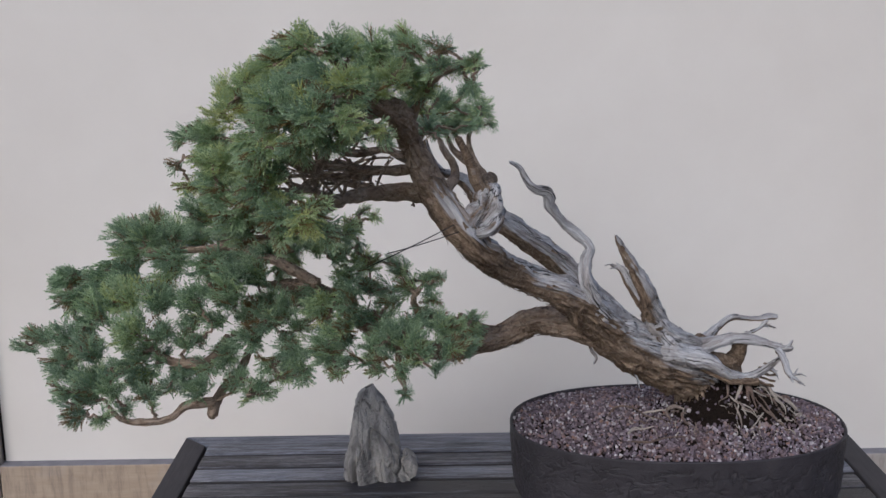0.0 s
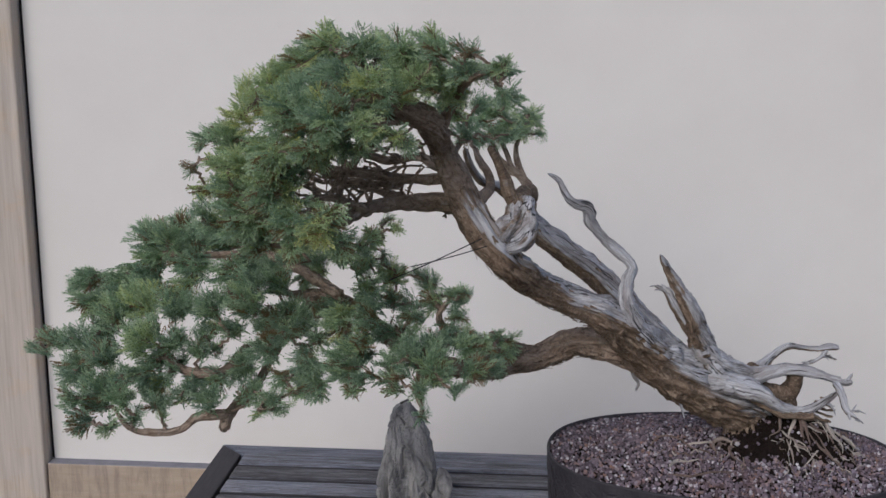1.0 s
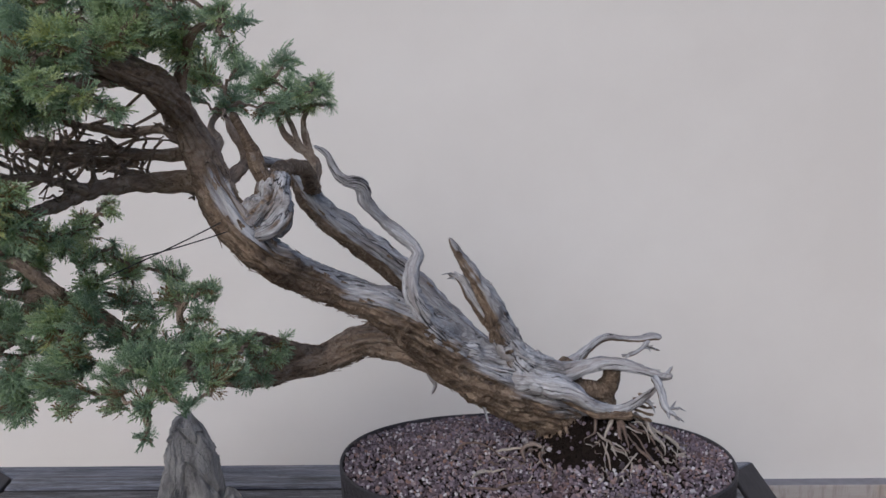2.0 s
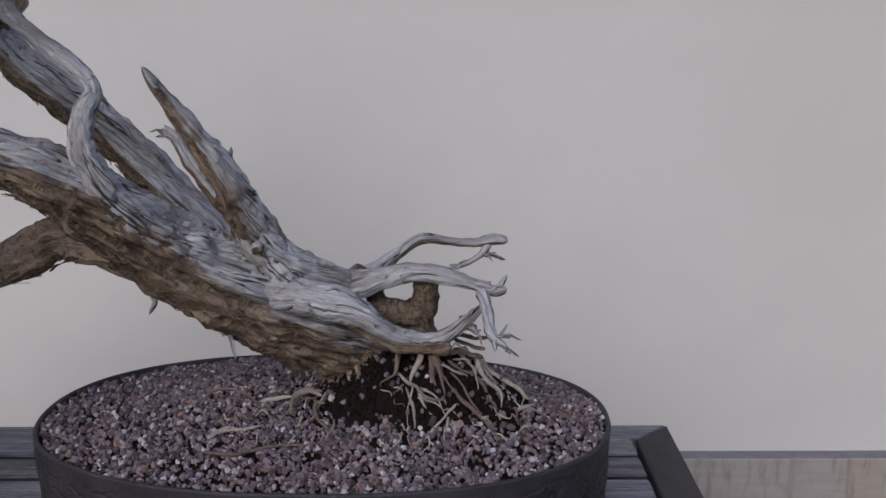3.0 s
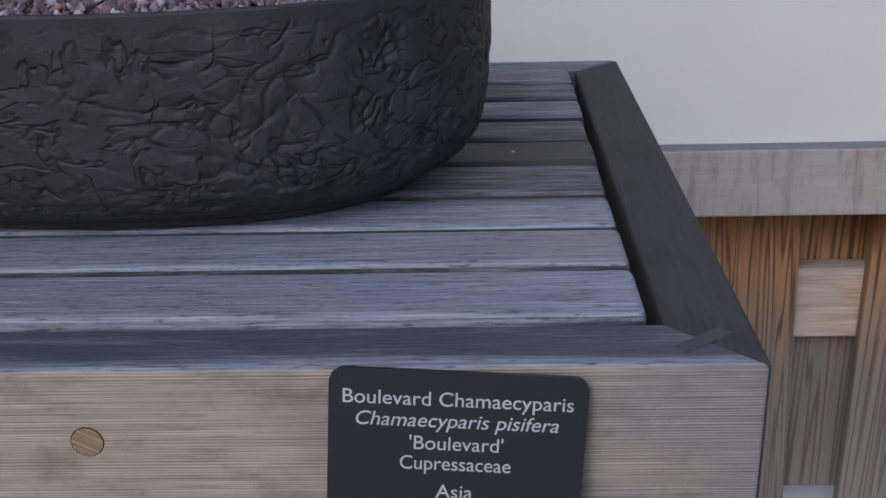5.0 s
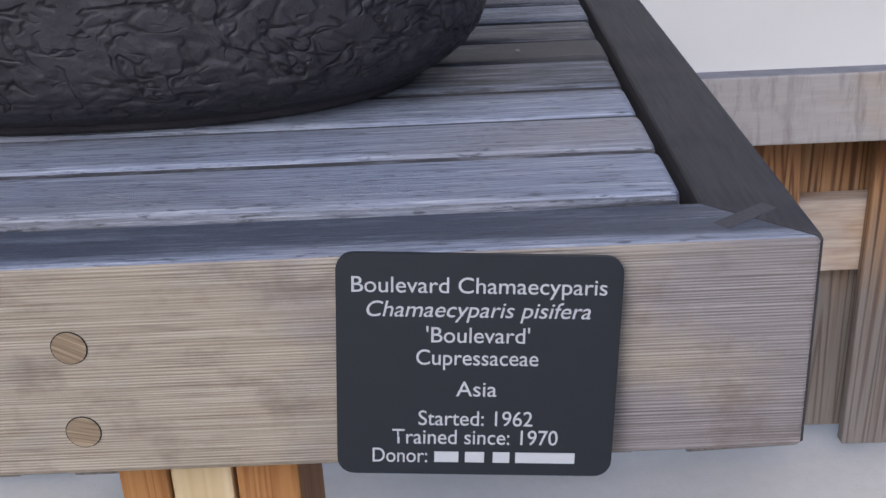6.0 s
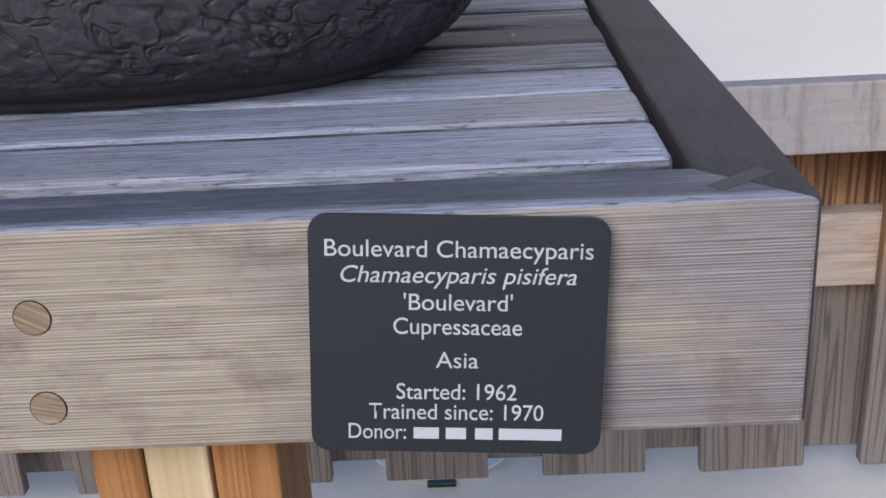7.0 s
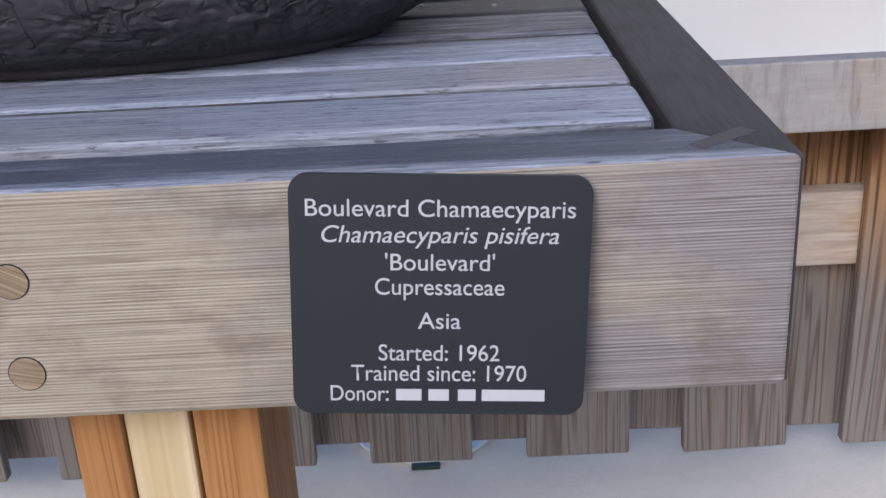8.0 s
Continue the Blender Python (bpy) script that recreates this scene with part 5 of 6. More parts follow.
for k, pts in enumerate(STICKS):
    part_from("deadwood", limb_mesh("deadwood", [(x, y + 0.002 * (k % 3), z + 0.003 * (m / 3) * (-1) ** k, r * 0.62) for m, (x, y, z, r) in enumerate(pts)], 14, 0.0015, 0.35, 0.7, 0.3, 171 + k * 3.7, 9.0, wander=0.0035), M_TREE, tree, "grey broken root stub", True)
for k in range(64):
    a = random.uniform(-2.9, 0.6)
    d0, ln = random.uniform(0.5, 1.35), random.uniform(0.008, 0.030)
    x, y = 0.322 + (0.085 if math.cos(a) > 0 else 0.11) * d0 * math.cos(a), 0.236 + 0.056 * d0 * math.sin(a)
    knots = []
    for q in range(5):
        f = q / 4
        a += random.uniform(-0.95, 0.95)
        z = mound(x, y) + 0.0025 + 0.010 * math.sin(f * 3.1) * random.random() * (1 - f)
        knots.append((x, y, z - (0.004 if q == 4 else 0.0), 0.0012 * (1.2 - f) * random.uniform(0.45, 1.1)))
        x, y = x + ln / 4 * math.cos(a), y + ln / 4 * math.sin(a)
    part_from("root", limb_mesh("root", knots, 7, 0.003, 0.2, 0.4, 0.8, 300 + k * 1.3, 9.0, wander=0.002), M_ROOT, tree, "pale exposed root", True)



def peeling_bark():
    """Loose curling strips along the undersides of the living stems."""
    rng = np.random.default_rng(8)
    verts, faces, grain = [], [], []
    for knots, lo, hi, count in ((STEMS[0][1], 0.05, 0.95, 330), (STEMS[2][1], 0.05, 0.75, 190), (STEMS[1][1], 0.1, 0.7, 130)):
        q = spline(knots, 0.004)
        for _ in range(count):
            i = int(rng.uniform(lo, hi) * (len(q) - 2))
            p, rad = q[i][:3], q[i][3]
            t = q[i + 1][:3] - p
            t /= np.linalg.norm(t)
            d = np.array((rng.normal() * 0.6, rng.normal() * 0.8 - 0.2, -abs(rng.normal()) * 0.9 - 0.1))
            d -= t * d.dot(t)
            d /= np.linalg.norm(d)
            w = np.cross(t, d) * rng.uniform(0.001, 0.0028)
            ln = rng.uniform(0.005, 0.013) * (1 if rng.random() < 0.5 else -1)
            lift = rng.uniform(0.0004, 0.0026)
            base = p + d * rad * 1.0
            k = len(verts)
            for f in np.linspace(0, 1, 5):
                c = base + t * ln * f + d * (lift * f * f + 0.0008)
                for sgn in (-1, 1):
                    verts.append(tuple(c + w * sgn * (1.05 - 0.75 * f)))
                    grain.append(tuple(c))
            for m in range(4):
                a = k + 2 * m
                faces.append((a, a + 1, a + 3, a + 2))
    me = bpy.data.meshes.new("peeling_bark")
    me.from_pydata(verts, [], faces)
    me.attributes.new("dead", "FLOAT", "POINT")
    g = me.attributes.new("grain", "FLOAT_VECTOR", "POINT")
    g.data.foreach_set("vector", np.array(grain, dtype=np.float32).ravel())
    ob = tagged(part_from("peeling_bark", me, M_TREE, tree, "curling strips of loose brown bark"), kind="stuff")
    mod = ob.modifiers.new("thick", "SOLIDIFY")
    mod.thickness = 0.0005


peeling_bark()
CROWN_A = [(-0.198, 0.012, 1.456, 0.0229),(-0.154, -0.013, 1.454, 0.022),(-0.112, -0.033, 1.454, 0.021),(-0.077, -0.056, 1.448, 0.0167),(-0.052, -0.058, 1.434, 0.0132),(-0.023, -0.038, 1.43, 0.011),(-0.015, -0.029, 1.405, 0.0088),(-0.066, 0.013, 1.41, 0.0198),(-0.093, -0.056, 1.423, 0.0189),(-0.224, 0, 1.431, 0.0218),(-0.178, -0.07, 1.423, 0.0241),(-0.139, -0.078, 1.419, 0.021),(-0.279, 0.026, 1.407, 0.0152),(-0.252, 0.006, 1.419, 0.0163),(-0.272, -0.025, 1.387, 0.0185),(-0.216, -0.095, 1.393, 0.024),(-0.173, -0.125, 1.388, 0.0209),(-0.134, -0.145, 1.388, 0.0166),(-0.103, -0.127, 1.378, 0.01),(-0.331, 0.034, 1.355, 0.0141),(-0.296, -0.004, 1.359, 0.0206),(-0.317, -0.054, 1.337, 0.0087),(-0.274, -0.068, 1.342, 0.0196)]
CROWN_B = [(-0.224, -0.109, 1.352, 0.0208),(-0.19, -0.122, 1.362, 0.0153),(-0.305, -0.051, 1.311, 0.0141),(-0.3, -0.095, 1.301, 0.0119),(-0.274, -0.069, 1.314, 0.0207),(-0.23, -0.111, 1.321, 0.0186),(-0.261, -0.1, 1.292, 0.0218),(-0.293, -0.085, 1.286, 0.013),(-0.21, -0.133, 1.295, 0.0186),(-0.175, -0.151, 1.295, 0.0187),(-0.158, -0.132, 1.275, 0.0121),(-0.199, -0.137, 1.274, 0.0121),(-0.247, -0.073, 1.262, 0.0153),(-0.15, -0.069, 1.264, 0.0099),(-0.134, 0.005, 1.274, 0.0055),(-0.142, -0.028, 1.267, 0.0055),(-0.178, -0.043, 1.401, 0.0164),(-0.119, -0.014, 1.433, 0.0166),(-0.164, -0.086, 1.367, 0.0132),(-0.133, -0.085, 1.364, 0.0111),(-0.102, -0.065, 1.361, 0.0078),(-0.19, -0.07, 1.346, 0.012),(-0.219, -0.05, 1.327, 0.012)]
CROWN_C = [(-0.053, 0.332, 1.347, 0.0208),(-0.018, 0.409, 1.336, 0.025),(0.013, 0.424, 1.335, 0.0174),(0.026, 0.408, 1.319, 0.0076),(-0.033, 0.405, 1.318, 0.0174),(-0.067, 0.279, 1.337, 0.0186),(-0.077, 0.155, 1.372, 0.0198),(-0.201, 0.124, 1.408, 0.0348),(-0.252, 0.122, 1.363, 0.0347),(-0.285, 0.064, 1.319, 0.0282),(-0.144, 0.125, 1.408, 0.0252),(-0.298, 0.039, 1.285, 0.0238),(-0.097, 0.104, 1.422, 0.0187)]
CROWN_D = [(-0.048, -0.08, 1.446, 0.012),(-0.011, 0.271, 1.38, 0.0164),(0.005, 0.403, 1.344, 0.0152),(-0.039, 0.325, 1.36, 0.0185),(-0.052, -0.084, 1.427, 0.012),(-0.085, 0.15, 1.353, 0.0121),(-0.014, -0.084, 1.41, 0.007),(-0.013, -0.08, 1.436, 0.007),(-0.034, 0.414, 1.321, 0.0141),(-0.014, 0.422, 1.315, 0.013),(0.004, 0.421, 1.318, 0.0119),(-0.054, 0.379, 1.316, 0.012)]
PAD_A = [(-0.427, 0.105, 1.229, 0.0172),(-0.395, 0.097, 1.23, 0.0204),(-0.365, 0.108, 1.228, 0.0205),(-0.347, 0.162, 1.211, 0.0216),(-0.322, 0.193, 1.191, 0.0227),(-0.418, 0.098, 1.202, 0.0236),(-0.36, 0.068, 1.203, 0.0237),(-0.312, 0.057, 1.199, 0.0227),(-0.29, 0.12, 1.187, 0.0206),(-0.474, 0.052, 1.191, 0.0182),(-0.447, 0.053, 1.182, 0.0204),(-0.471, 0.029, 1.169, 0.0161),(-0.433, 0.013, 1.161, 0.0237),(-0.405, 0.024, 1.174, 0.0237),(-0.367, 0.023, 1.172, 0.0227),(-0.322, 0.001, 1.176, 0.0195),(-0.283, -0.008, 1.188, 0.0206),(-0.262, 0.055, 1.19, 0.0185),(-0.238, 0.095, 1.187, 0.0141)]
PAD_B = [(-0.491, -0.005, 1.138, 0.0139),(-0.502, -0.01, 1.126, 0.0064),(-0.461, -0.013, 1.139, 0.0172),(-0.465, -0.023, 1.11, 0.0204),(-0.43, -0.034, 1.131, 0.0194),(-0.382, -0.054, 1.153, 0.0194),(-0.428, -0.056, 1.098, 0.0183),(-0.443, -0.081, 1.097, 0.0129),(-0.423, -0.102, 1.082, 0.0151),(-0.4, -0.104, 1.08, 0.0108),(-0.396, -0.069, 1.098, 0.0151),(-0.379, -0.058, 1.118, 0.0151),(-0.365, -0.058, 1.092, 0.014),(-0.354, -0.036, 1.148, 0.013),(-0.328, -0.025, 1.134, 0.0119),(-0.336, -0.037, 1.098, 0.0141),(-0.308, -0.058, 1.092, 0.0152),(-0.309, -0.027, 1.104, 0.013),(-0.287, -0.003, 1.113, 0.0163),(-0.275, -0.038, 1.091, 0.0109)]
PAD_C = [(-0.257, -0.021, 1.135, 0.0174),(-0.242, -0.01, 1.154, 0.0174),(-0.224, 0.021, 1.16, 0.0163),(-0.211, -0.043, 1.131, 0.0185),(-0.232, -0.057, 1.119, 0.0131),(-0.236, -0.07, 1.096, 0.012),(-0.252, -0.073, 1.087, 0.0065),(-0.198, -0.056, 1.109, 0.0164),(-0.174, -0.051, 1.131, 0.0197),(-0.179, -0.019, 1.167, 0.0197),(-0.148, -0.035, 1.177, 0.0198),(-0.153, -0.04, 1.156, 0.0121),(-0.163, -0.056, 1.106, 0.0099),(-0.154, 0.027, 1.195, 0.0165),(-0.13, 0.059, 1.198, 0.0121),(-0.104, 0.067, 1.197, 0.0077),(-0.164, 0.035, 1.215, 0.012)]
PAD_D = [(-0.012, 0.12, 1.094, 0.0115), (-0.028, 0.12, 1.096, 0.0125), (-0.036, 0.12, 1.076, 0.011), (-0.020, 0.12, 1.074, 0.008), (-0.045, 0.12, 1.110, 0.011), (-0.091, 0.039, 1.178, 0.0143),(-0.065, 0.012, 1.189, 0.0099),(-0.05, 0.008, 1.195, 0.0044),(-0.059, 0.022, 1.164, 0.011),(-0.106, 0.005, 1.168, 0.0132),(-0.107, -0.048, 1.147, 0.0144),(-0.081, -0.005, 1.145, 0.0144),(-0.077, -0.056, 1.133, 0.0199),(-0.045, -0.029, 1.149, 0.0165),(-0.027, -0.022, 1.145, 0.0099),(-0.037, -0.053, 1.132, 0.0143),(-0.052, -0.078, 1.117, 0.0088),(-0.092, -0.072, 1.115, 0.0122),(-0.122, -0.053, 1.11, 0.0099),(-0.089, -0.083, 1.093, 0.0088),(-0.216, 0.083, 1.197, 0.0087),(-0.143, 0.055, 1.224, 0.0066)]
PAD_E = [(-0.191, 0.053, 1.221, 0.012),(-0.223, 0.086, 1.211, 0.0141),(-0.254, 0.107, 1.207, 0.0163),(-0.26, 0.02, 1.161, 0.0141),(-0.301, 0.008, 1.15, 0.0141),(-0.332, 0.006, 1.143, 0.0119),(-0.165, -0.043, 1.144, 0.0121),(-0.123, -0.05, 1.136, 0.0121),(-0.124, 0.003, 1.154, 0.011),(-0.132, 0.024, 1.18, 0.0099),(-0.356, -0.039, 1.113, 0.0108),(-0.342, -0.051, 1.093, 0.0097),(-0.358, -0.063, 1.08, 0.0065),(-0.22, -0.059, 1.105, 0.0098),(-0.263, -0.05, 1.102, 0.0076),(-0.147, -0.063, 1.126, 0.0121),(-0.125, -0.052, 1.12, 0.0099),(-0.109, -0.063, 1.127, 0.0088),(-0.15, 0.003, 1.24, 0.0077),(-0.513, -0.01, 1.129, 0.0043),(-0.434, 0.073, 1.194, 0.015),(-0.399, -0.059, 1.118, 0.0129)]
CROWN_F = [(-0.05, 0.206, 1.375, 0.014), (-0.121, 0.3, 1.355, 0.017), (-0.09, 0.25, 1.362, 0.015), (-0.06, 0.2, 1.336, 0.013), (-0.01, 0.22, 1.338, 0.012), (-0.002, 0.33, 1.335, 0.012), (0.008, 0.36, 1.34, 0.011)]
CROWN_E = [(-0.147, -0.1, 1.384, 0.015), (-0.17, -0.1, 1.376, 0.014), (-0.191, -0.09, 1.396, 0.015), (-0.16, -0.1, 1.405, 0.014), (-0.124, -0.09, 1.41, 0.012), (-0.215, -0.09, 1.363, 0.013), (-0.013, -0.08, 1.435, 0.008), (-0.118, -0.03, 1.278, 0.005)]
CROWN = [
    CROWN_A,
    CROWN_B + CROWN_E,
    CROWN_C + CROWN_D + CROWN_F,
    PAD_A,
    PAD_B,
    PAD_C,
    PAD_D,
    PAD_E,
]
BARE = [(-0.161, 0.029, 1.332, 0.0121),(-0.13, 0.064, 1.322, 0.0121),(-0.184, 0.014, 1.324, 0.012),(-0.208, 0.023, 1.305, 0.0109),(-0.226, -0.009, 1.303, 0.0109),(-0.146, 0.093, 1.305, 0.011),(-0.109, 0.096, 1.32, 0.011),(-0.24, -0.054, 1.261, 0.0109),(-0.208, -0.074, 1.263, 0.0109),(-0.204, 0.052, 1.166, 0.012),(-0.125, 0.014, 1.141, 0.0121)]


def sprig_shapes(count):
    """Plume-like shoots one unit long: points, triangles, and how near each point is to its tip."""
    rng = np.random.default_rng(11)
    shapes = []
    for _ in range(count):
        tri, tips = [], []

        def needles(line, per, size, f0, f1):
            for i in range(per):
                f = (i + rng.random()) / per
                x = f * (len(line) - 1)
                k = min(int(x), len(line) - 2)
                axis = line[k + 1] - line[k]
                p = line[k] + axis * (x - k)
                axis = axis / (np.linalg.norm(axis) + 1e-9)
                d = rng.normal(size=3)
                d -= axis * d.dot(axis)
                d /= np.linalg.norm(d) + 1e-9
                way = axis * rng.uniform(0.75, 1.1) + d * rng.uniform(0.45, 0.8)
                way /= np.linalg.norm(way)
                w = np.cross(way, rng.normal(size=3))
                w /= np.linalg.norm(w) + 1e-9
                ln = size * rng.uniform(0.7, 1.25)
                t = f0 + (f1 - f0) * f
                tri.append((p - w * 0.023, p + w * 0.023, p + way * ln))
                tips.append((0.7 * t, 0.7 * t, min(1.0, t + 0.25)))

        def shoot(p, way, droop, length, steps):
            pts = [p]
            for _ in range(steps):
                way = way + droop / steps
                way = way / np.linalg.norm(way)
                pts.append(pts[-1] + way * length / steps)
            return np.array(pts)

        bend = np.array((rng.uniform(-0.5, 0.5), -rng.uniform(0.1, 0.55), 0.0))
        main = shoot(np.zeros(3), np.array((0.0, 0.12, 1.0)), bend, 0.92, 6)
        needles(main, 50, 0.064, 0.2, 1.0)
        for i in range(11):
            f = 0.08 + 0.74 * i / 11 + rng.uniform(-0.03, 0.03)
            k = min(int(f * 6), 5)
            p = main[k] + (main[k + 1] - main[k]) * (f * 6 - k)
            axis = main[k + 1] - main[k]
            axis = axis / np.linalg.norm(axis)
            sgn = 1 if i % 2 else -1
            out = np.array((sgn * rng.uniform(0.55, 0.95), rng.uniform(-0.35, 0.35), 0.0))
            side = shoot(p, axis * 0.75 + out, axis * 0.5 + bend * 0.4, 0.42 * (1.1 - f) + 0.17, 4)
            needles(side, 19, 0.056, 0.25 + 0.3 * f, 1.0)
        shapes.append((np.array(tri).reshape(-1, 3), np.array(tips).ravel()))
    return shapes


SPRIGS = sprig_shapes(12)
SPRAYS = 20


def tube(path, radii, sides, verts, faces):
    tan = np.gradient(path, axis=0)
    start = len(verts)
    for p, t, r in zip(path, tan, radii):
        t = t / (np.linalg.norm(t) + 1e-9)
        a = np.cross(t, (0.3, 0.9, 0.31))
        a /= np.linalg.norm(a) + 1e-9
        b = np.cross(t, a)
        for j in range(sides):
            c, s = math.cos(6.2832 * j / sides), math.sin(6.2832 * j / sides)
            verts.append(p + (a * c + b * s) * r)
    for i in range(len(path) - 1):
        for j in range(sides):
            q = start + i * sides + j
            w = start + i * sides + (j + 1) % sides
            faces.append((q, w, w + sides, q + sides))


def bare_stem(b):
    """Whether a pad would hang before the bare upper stem and its first branches."""
    u, w = (b[0] - 0.02) / (b[1] + 1.12), (b[2] - 1.47) / (b[1] + 1.12)
    return -0.108 < u < -0.048 and -0.17 < w < -0.098


def grow():
    """Fine twigs that join every pad to the branches, and the shoots on them."""
    rng = np.random.default_rng(21)
    for n_region in range(8):
        behind = []
        for x, y, z, r in CROWN[n_region]:
            if r > 0.009 and n_region != 2 and (n_region > 1 or rng.random() < 0.85):
                behind.append((x + rng.uniform(-0.016, 0.016), y + rng.uniform(0.02, 0.06), z + rng.uniform(-0.012, 0.012), r * 0.9))
        CROWN[n_region] = CROWN[n_region] + [b for b in behind if not bare_stem(b)]
        if n_region < 2:
            CROWN[n_region] = [(x, y, z - 0.005, r) for x, y, z, r in CROWN[n_region]]
    for n_region in (0, 1):
        fill, cores = [], [np.array(b) for b in CROWN[n_region]]
        for i, p in enumerate(cores):
            for q in cores[:i]:
                if 0.030 < np.linalg.norm((p - q)[:3]) < 0.052 and rng.random() < 0.35:
                    fill.append(tuple((p + q) / 2 + np.array((0, 0.012, -0.004, -0.003)) + rng.normal(size=4) * np.array((0.004, 0.008, 0.004, 0))))
        CROWN[n_region] = CROWN[n_region] + [(x, y, z, max(0.010, r)) for x, y, z, r in fill if not bare_stem((x, y, z))]
    pads = [np.array(b) for region in CROWN for b in region]
    nodes = np.array([q[:3] for q in skeleton])
    nodes_wood = nodes.copy()
    left = list(range(len(pads)))
    tv, tf = [], []
    while left:
        best = min(left, key=lambda i: np.min(np.linalg.norm(nodes - pads[i][:3], axis=1)))
        dist = np.linalg.norm(nodes - pads[best][:3], axis=1)
        a, b = nodes[int(np.argmin(dist))], pads[best][:3]
        k = 10
        f = np.linspace(0, 1, k)[:, None]
        path = a + (b - a) * f + np.sin(f * math.pi) * rng.normal(size=3) * 0.10 * np.linalg.norm(b - a) + np.sin(f * 2 * math.pi) * rng.normal(size=3) * 0.05 * np.linalg.norm(b - a) + rng.normal(size=(k, 3)) * 0.0014
        path[0], path[-1] = a, b
        tube(path, np.linspace(0.0022, 0.0011, k), 6, tv, tf)
        nodes = np.concatenate([nodes, path[2:]])
        left.remove(best)
    for c in BARE:
        c = np.array(c[:3])
        for _ in range(4):
            d = rng.normal(size=3) * np.array((1.3, 1.0, 0.55))
            a = c + rng.normal(size=3) * 0.012
            near = nodes[int(np.argmin(np.linalg.norm(nodes - a, axis=1)))]
            e = a + d / np.linalg.norm(d) * rng.uniform(0.010, 0.022) + np.array((-0.008, -0.004, 0.004))
            tube(np.array([near, (near + a) / 2 + rng.normal(size=3) * 0.002, a, (a + e) / 2 + rng.normal(size=3) * 0.002, e]), (0.0020, 0.0017, 0.0014, 0.0010, 0.0005), 5, tv, tf)
    inner = [q for q in skeleton if -0.24 < q[0] < -0.075 and 1.245 < q[2] < 1.33]
    for _ in range(55):
        q = inner[rng.integers(len(inner))]
        a = np.array(q[:3])
        way = np.array((-0.5, -0.25, 0.55)) + rng.normal(size=3) * np.array((0.6, 0.7, 0.4))
        way /= np.linalg.norm(way)
        reach, swerve = rng.uniform(0.020, 0.055), rng.normal(size=3) * 0.012
        f = np.linspace(0, 1, 8)[:, None]
        path = a + way * reach * f + swerve * np.sin(f * 3.6) + rng.normal(size=(8, 3)) * 0.0013
        path[0] = a
        tube(path, np.linspace(rng.uniform(0.0014, 0.0027), 0.0007, 8), 6, tv, tf)
    for n_region, region in enumerate(CROWN):
        vs, tints = [], []
        for b in region:
            c, r = np.array(b[:3]), b[3]
            count = max(5, int((SPRAYS if n_region < 3 else SPRAYS * 1.3) * (r / 0.018) ** 1.7))
            near = nodes_wood[int(np.argmin(np.linalg.norm(nodes_wood - c, axis=1)))]
            lean = c - near
            lean = lean / (np.linalg.norm(lean) + 0.01) + np.array((-0.22, -0.22, 0.16))
            hue = rng.uniform(0.10, 0.80) if n_region < 2 else rng.uniform(0.0, 0.5) if n_region == 2 else rng.uniform(0.0, 0.36)
            rusty = rng.random() < 0.07
            if rng.random() < 0.12:
                hue += 0.35
            for _ in range(count):
                d = rng.normal(size=3)
                d /= np.linalg.norm(d)
                depth = rng.random() ** 0.45
                way = d * 0.55 + lean * 0.75 + rng.normal(size=3) * 0.22
                way /= np.linalg.norm(way)
                side = np.cross(way, np.array((0.0, 0.0, 1.0)) + rng.normal(size=3) * 0.35)
                side /= np.linalg.norm(side)
                third = np.cross(way, side)
                if third[2] < 0:
                    side, third = -side, -third
                length = rng.uniform(0.020, 0.036) * (0.7 + 0.3 * min(1.2, r / 0.018))
                p = c + d * r * 0.85 * depth - way * length * 0.55
                pts, tips = SPRIGS[rng.integers(len(SPRIGS))]
                world_pts = p + length * (pts[:, :1] * side + pts[:, 1:2] * third + pts[:, 2:] * way)
                vs.append(world_pts)
                brown = 1.0 if rng.random() < 0.03 + 0.30 * (1 - depth) ** 2 + (0.14 if rusty else 0.0) else 0.0
                t = np.empty((len(pts), 3))
                t[:, 0] = np.clip(hue + rng.normal() * 0.20, 0, 1)
                t[:, 1] = tips * rng.uniform(0.5, 1.0)
                t[:, 2] = brown * 0.8
                tints.append(t)
                if rng.random() < 0.3:
                    tube(np.array([c, (c + p) / 2 + rng.normal(size=3) * 0.001, p + way * length * 0.25]), (0.0011, 0.0009, 0.0005), 4, tv, tf)
        co = np.concatenate(vs).astype(np.float32)
        n = len(co)
        me = bpy.data.meshes.new("foliage_pad")
        me.vertices.add(n)
        me.vertices.foreach_set("co", co.ravel())
        me.loops.add(n)
        me.loops.foreach_set("vertex_index", np.arange(n, dtype=np.int32))
        me.polygons.add(n // 3)
        me.polygons.foreach_set("loop_start", np.arange(0, n, 3, dtype=np.int32))
        me.polygons.foreach_set("loop_total", np.full(n // 3, 3, dtype=np.int32))
        at = me.attributes.new("tint", "FLOAT_VECTOR", "POINT")
        at.data.foreach_set("vector", np.concatenate(tints).astype(np.float32).ravel())
        me.update()
        me.validate()
        part_from("foliage_pad", me, M_LEAF, tree, "feathery blue-green cypress foliage pad")
    me = bpy.data.meshes.new("fine_branching")
    me.from_pydata([tuple(v) for v in tv], [], tf)
    me.attributes.new("dead", "FLOAT", "POINT")
    g = me.attributes.new("grain", "FLOAT_VECTOR", "POINT")
    g.data.foreach_set("vector", np.array(tv, dtype=np.float32).ravel())
    tagged(part_from("fine_branching", me, M_BRANCH, tree, "fine brown twigs inside the foliage", True), kind="stuff")


grow()

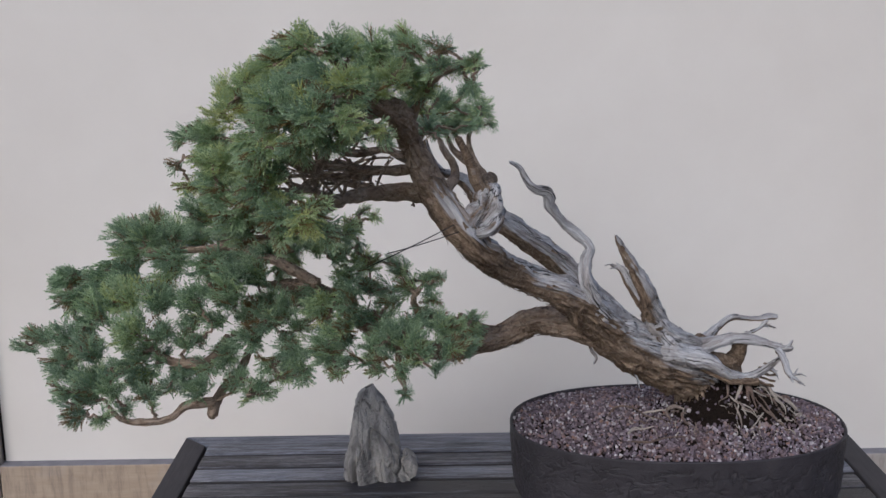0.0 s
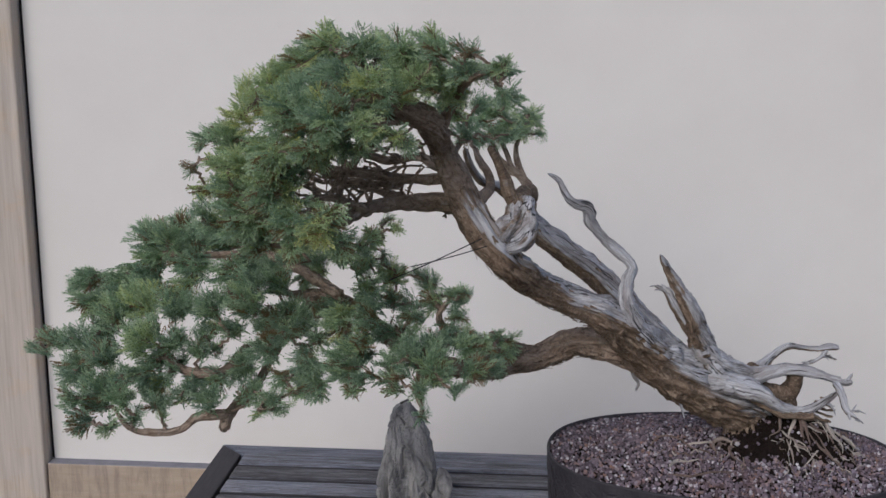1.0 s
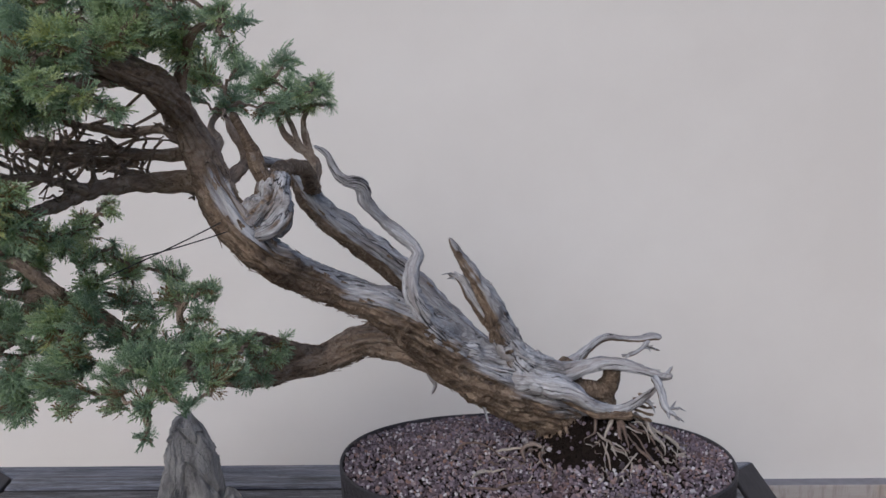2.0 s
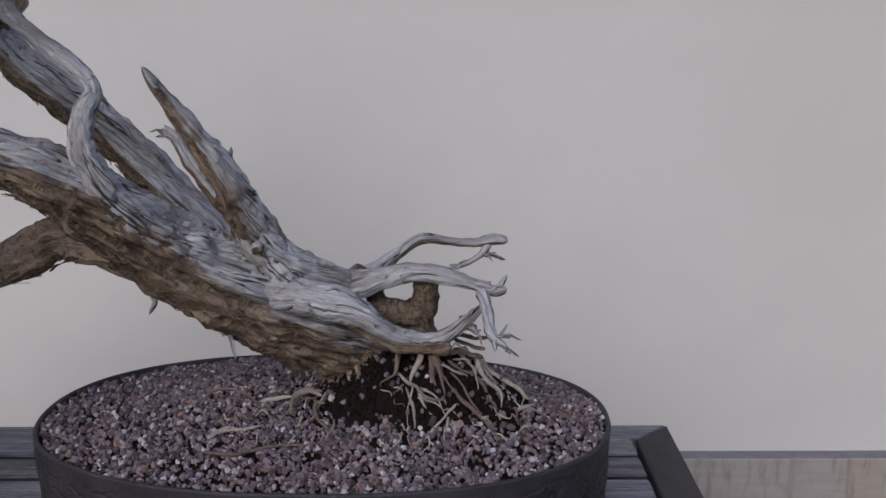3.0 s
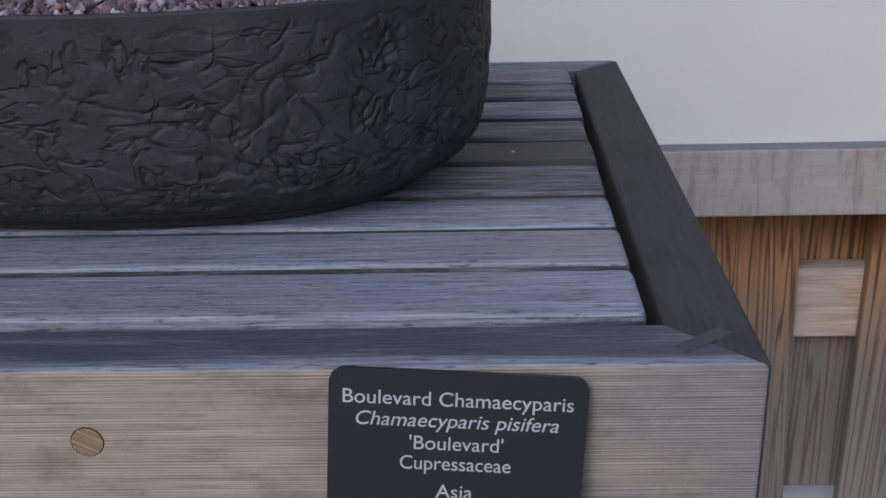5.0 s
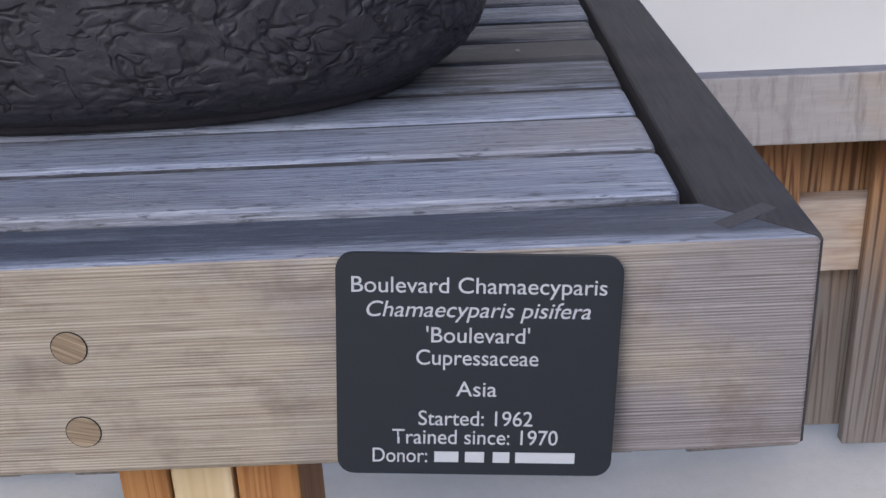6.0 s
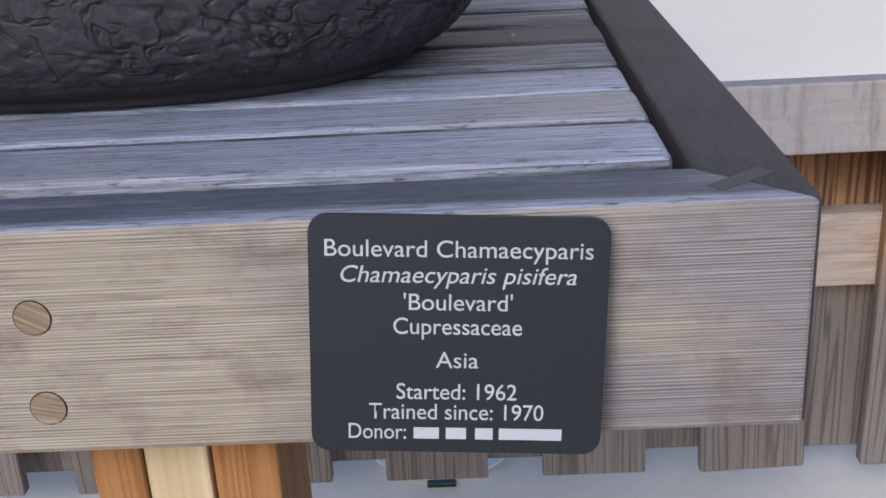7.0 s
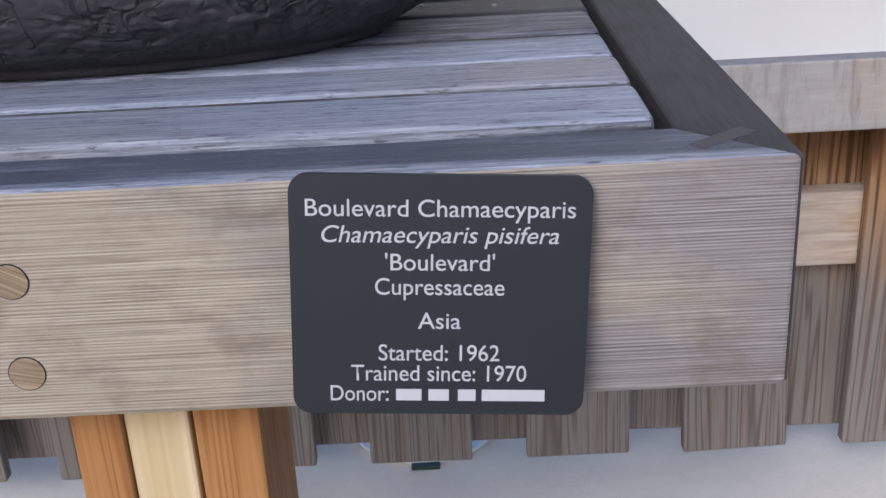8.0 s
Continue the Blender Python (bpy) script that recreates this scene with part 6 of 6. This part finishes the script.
# ---- stone on the bench ----
def rock():
    thing = tagged(empty("viewing_stone", -0.150, 0.365, TOP), "upright grey-tan layered stone propping the lowest foliage", "stone")

    def lump(name, rows, cols, height, left, right, deep, grooves, seed, jag):
        verts = []
        for i in range(rows):
            f = i / (rows - 1)
            lo, hi = (float(np.interp(f, [k / (len(side) - 1) for k in range(len(side))], side)) for side in (left, right))
            w, mid = (hi - lo) / 2, (hi + lo) / 2
            d0 = deep * float(np.interp(f, (0, 0.15, 0.5, 0.85, 1), (0.95, 1.0, 0.86, 0.5, 0.08)))
            for j in range(cols):
                a = 2 * math.pi * j / cols
                ca, sa = math.cos(a), math.sin(a)
                cut = 0.0
                for a0, depth, wide, top in grooves:
                    da = (a - a0 - 0.22 * math.sin(f * 5 + a0) * f + math.pi) % (2 * math.pi) - math.pi
                    cut += depth * math.exp(-(da / wide) ** 2) * max(0.0, 1 - f / top)
                x = math.copysign(abs(ca) ** 0.6, ca) * w * (1 - 0.35 * cut)
                y = math.copysign(abs(sa) ** 0.6, sa) * d0 * (1 - cut)
                q = Vector((x * 62 + f * 2.2, y * 62, f * height * 15)) + Vector((seed, 1, 7))
                step = noise.noise(q * 0.6)
                strata = 0.009 * (round(step * 4) / 4 * 0.75 + step * 0.25)
                seam = 0.0055 * max(0.0, 1 - abs(noise.noise(q * 0.9 + Vector((3, 0, 0)))) * 9)
                d = strata - seam + 0.0022 * noise.noise(q * 2.4) + 0.0012 * noise.noise(Vector((x, y, f * height)) * 300)
                d *= min(1, (1 - f) * 5 + 0.15)
                z = f * height + jag * noise.noise(Vector((x * 80 + seed, y * 80, 2))) * f
                verts.append((mid + x + ca * d, y + sa * d, z + TOP + 0.0045))
        return grid_mesh(name, verts, rows, cols, True)

    main = lump("stone_body", 110, 150, 0.142, (-0.046, -0.045, -0.041, -0.036, -0.032, -0.026, -0.014), (0.034, 0.036, 0.0345, 0.032, 0.029, 0.017, -0.002), 0.030, ((4.20, 0.62, 0.13, 0.55), (4.75, 0.22, 0.15, 0.9), (5.3, 0.14, 0.22, 0.7), (3.75, 0.30, 0.12, 0.95)), 3.0, 0.007)
    side = lump("stone_foot", 34, 60, 0.048, (-0.011, -0.016, -0.014, -0.009, -0.004), (0.008, 0.013, 0.014, 0.010, 0.003), 0.014, ((4.9, 0.25, 0.25, 0.8),), 9.0, 0.004)
    for name, me, x, y in (("stone_body", main, 0.0, 0.0), ("stone_foot", side, 0.046, -0.010)):
        ob = part_from(name, me, M_STONE, None)
        ob.location = (-0.150 + x, 0.365 + y, 0.0)
        bpy.context.view_layer.update()
        fit_under(ob, thing)
    return thing


rock()

# ---- guy wires, nails, dish behind the fence ----
def wire(name, a, b, r, label, parent=None):
    a, b = np.array(a), np.array(b)
    f = np.linspace(0, 1, 8)[:, None]
    path = a + (b - a) * f + np.sin(f * math.pi) * np.array((0, 0, -0.001))
    v, fc = [], []
    tube(path, [r] * 8, 6, v, fc)
    me = bpy.data.meshes.new(name)
    me.from_pydata([tuple(x) for x in v], [], fc)
    return tagged(part_from(name, me, M_WIRE, parent), label, "wire", "guy wires on the tree")


wire("guy_wire", (-0.034, -0.005, 1.256), (-0.129, -0.014, 1.212), 0.0006, "thin black guy wire between trunk and lower foliage")
wire("guy_wire", (-0.029, -0.005, 1.248), (-0.107, -0.010, 1.226), 0.0006, "thin black guy wire between trunk and lower foliage")

for nx, ny in ((0.460, 0.289), (0.503, 0.279)):
    bm = bmesh.new()
    bmesh.ops.create_cone(bm, cap_ends=True, segments=12, radius1=0.0016, radius2=0.0013, depth=0.0016, matrix=Matrix.Translation((nx, ny, TOP + 0.0042)))
    part("nail", bm, M_STEEL, bench, "dull steel nail head")

bm = bmesh.new()
rings = [(0.0, 0.003), (0.108, 0.003), (0.116, 0.009), (0.119, 0.009), (0.119, 0.006), (0.114, 0.0), (0.0, 0.0)]
prev = None
for r, z in rings:
    cur = [bm.verts.new((0.405 + max(r, 0.0005) * math.cos(6.2832 * j / 48), 1.198 + max(r, 0.0005) * math.sin(6.2832 * j / 48), GROUND + z)) for j in range(48)]
    if prev:
        for j in range(48):
            bm.faces.new((prev[j], prev[(j + 1) % 48], cur[(j + 1) % 48], cur[j]))
    prev = cur
bmesh.ops.recalc_face_normals(bm, faces=bm.faces[:])
saucer = tagged(part("saucer", bm, M_WHITE, None, "", True), "shallow white enamel saucer on the ground behind the fence", "saucer")
part("drain_plug", block(0.384, 0.428, 1.068, 1.080, GROUND, GROUND + 0.008, 0.002), M_GREEN, saucer, "dark green plug at the rim")
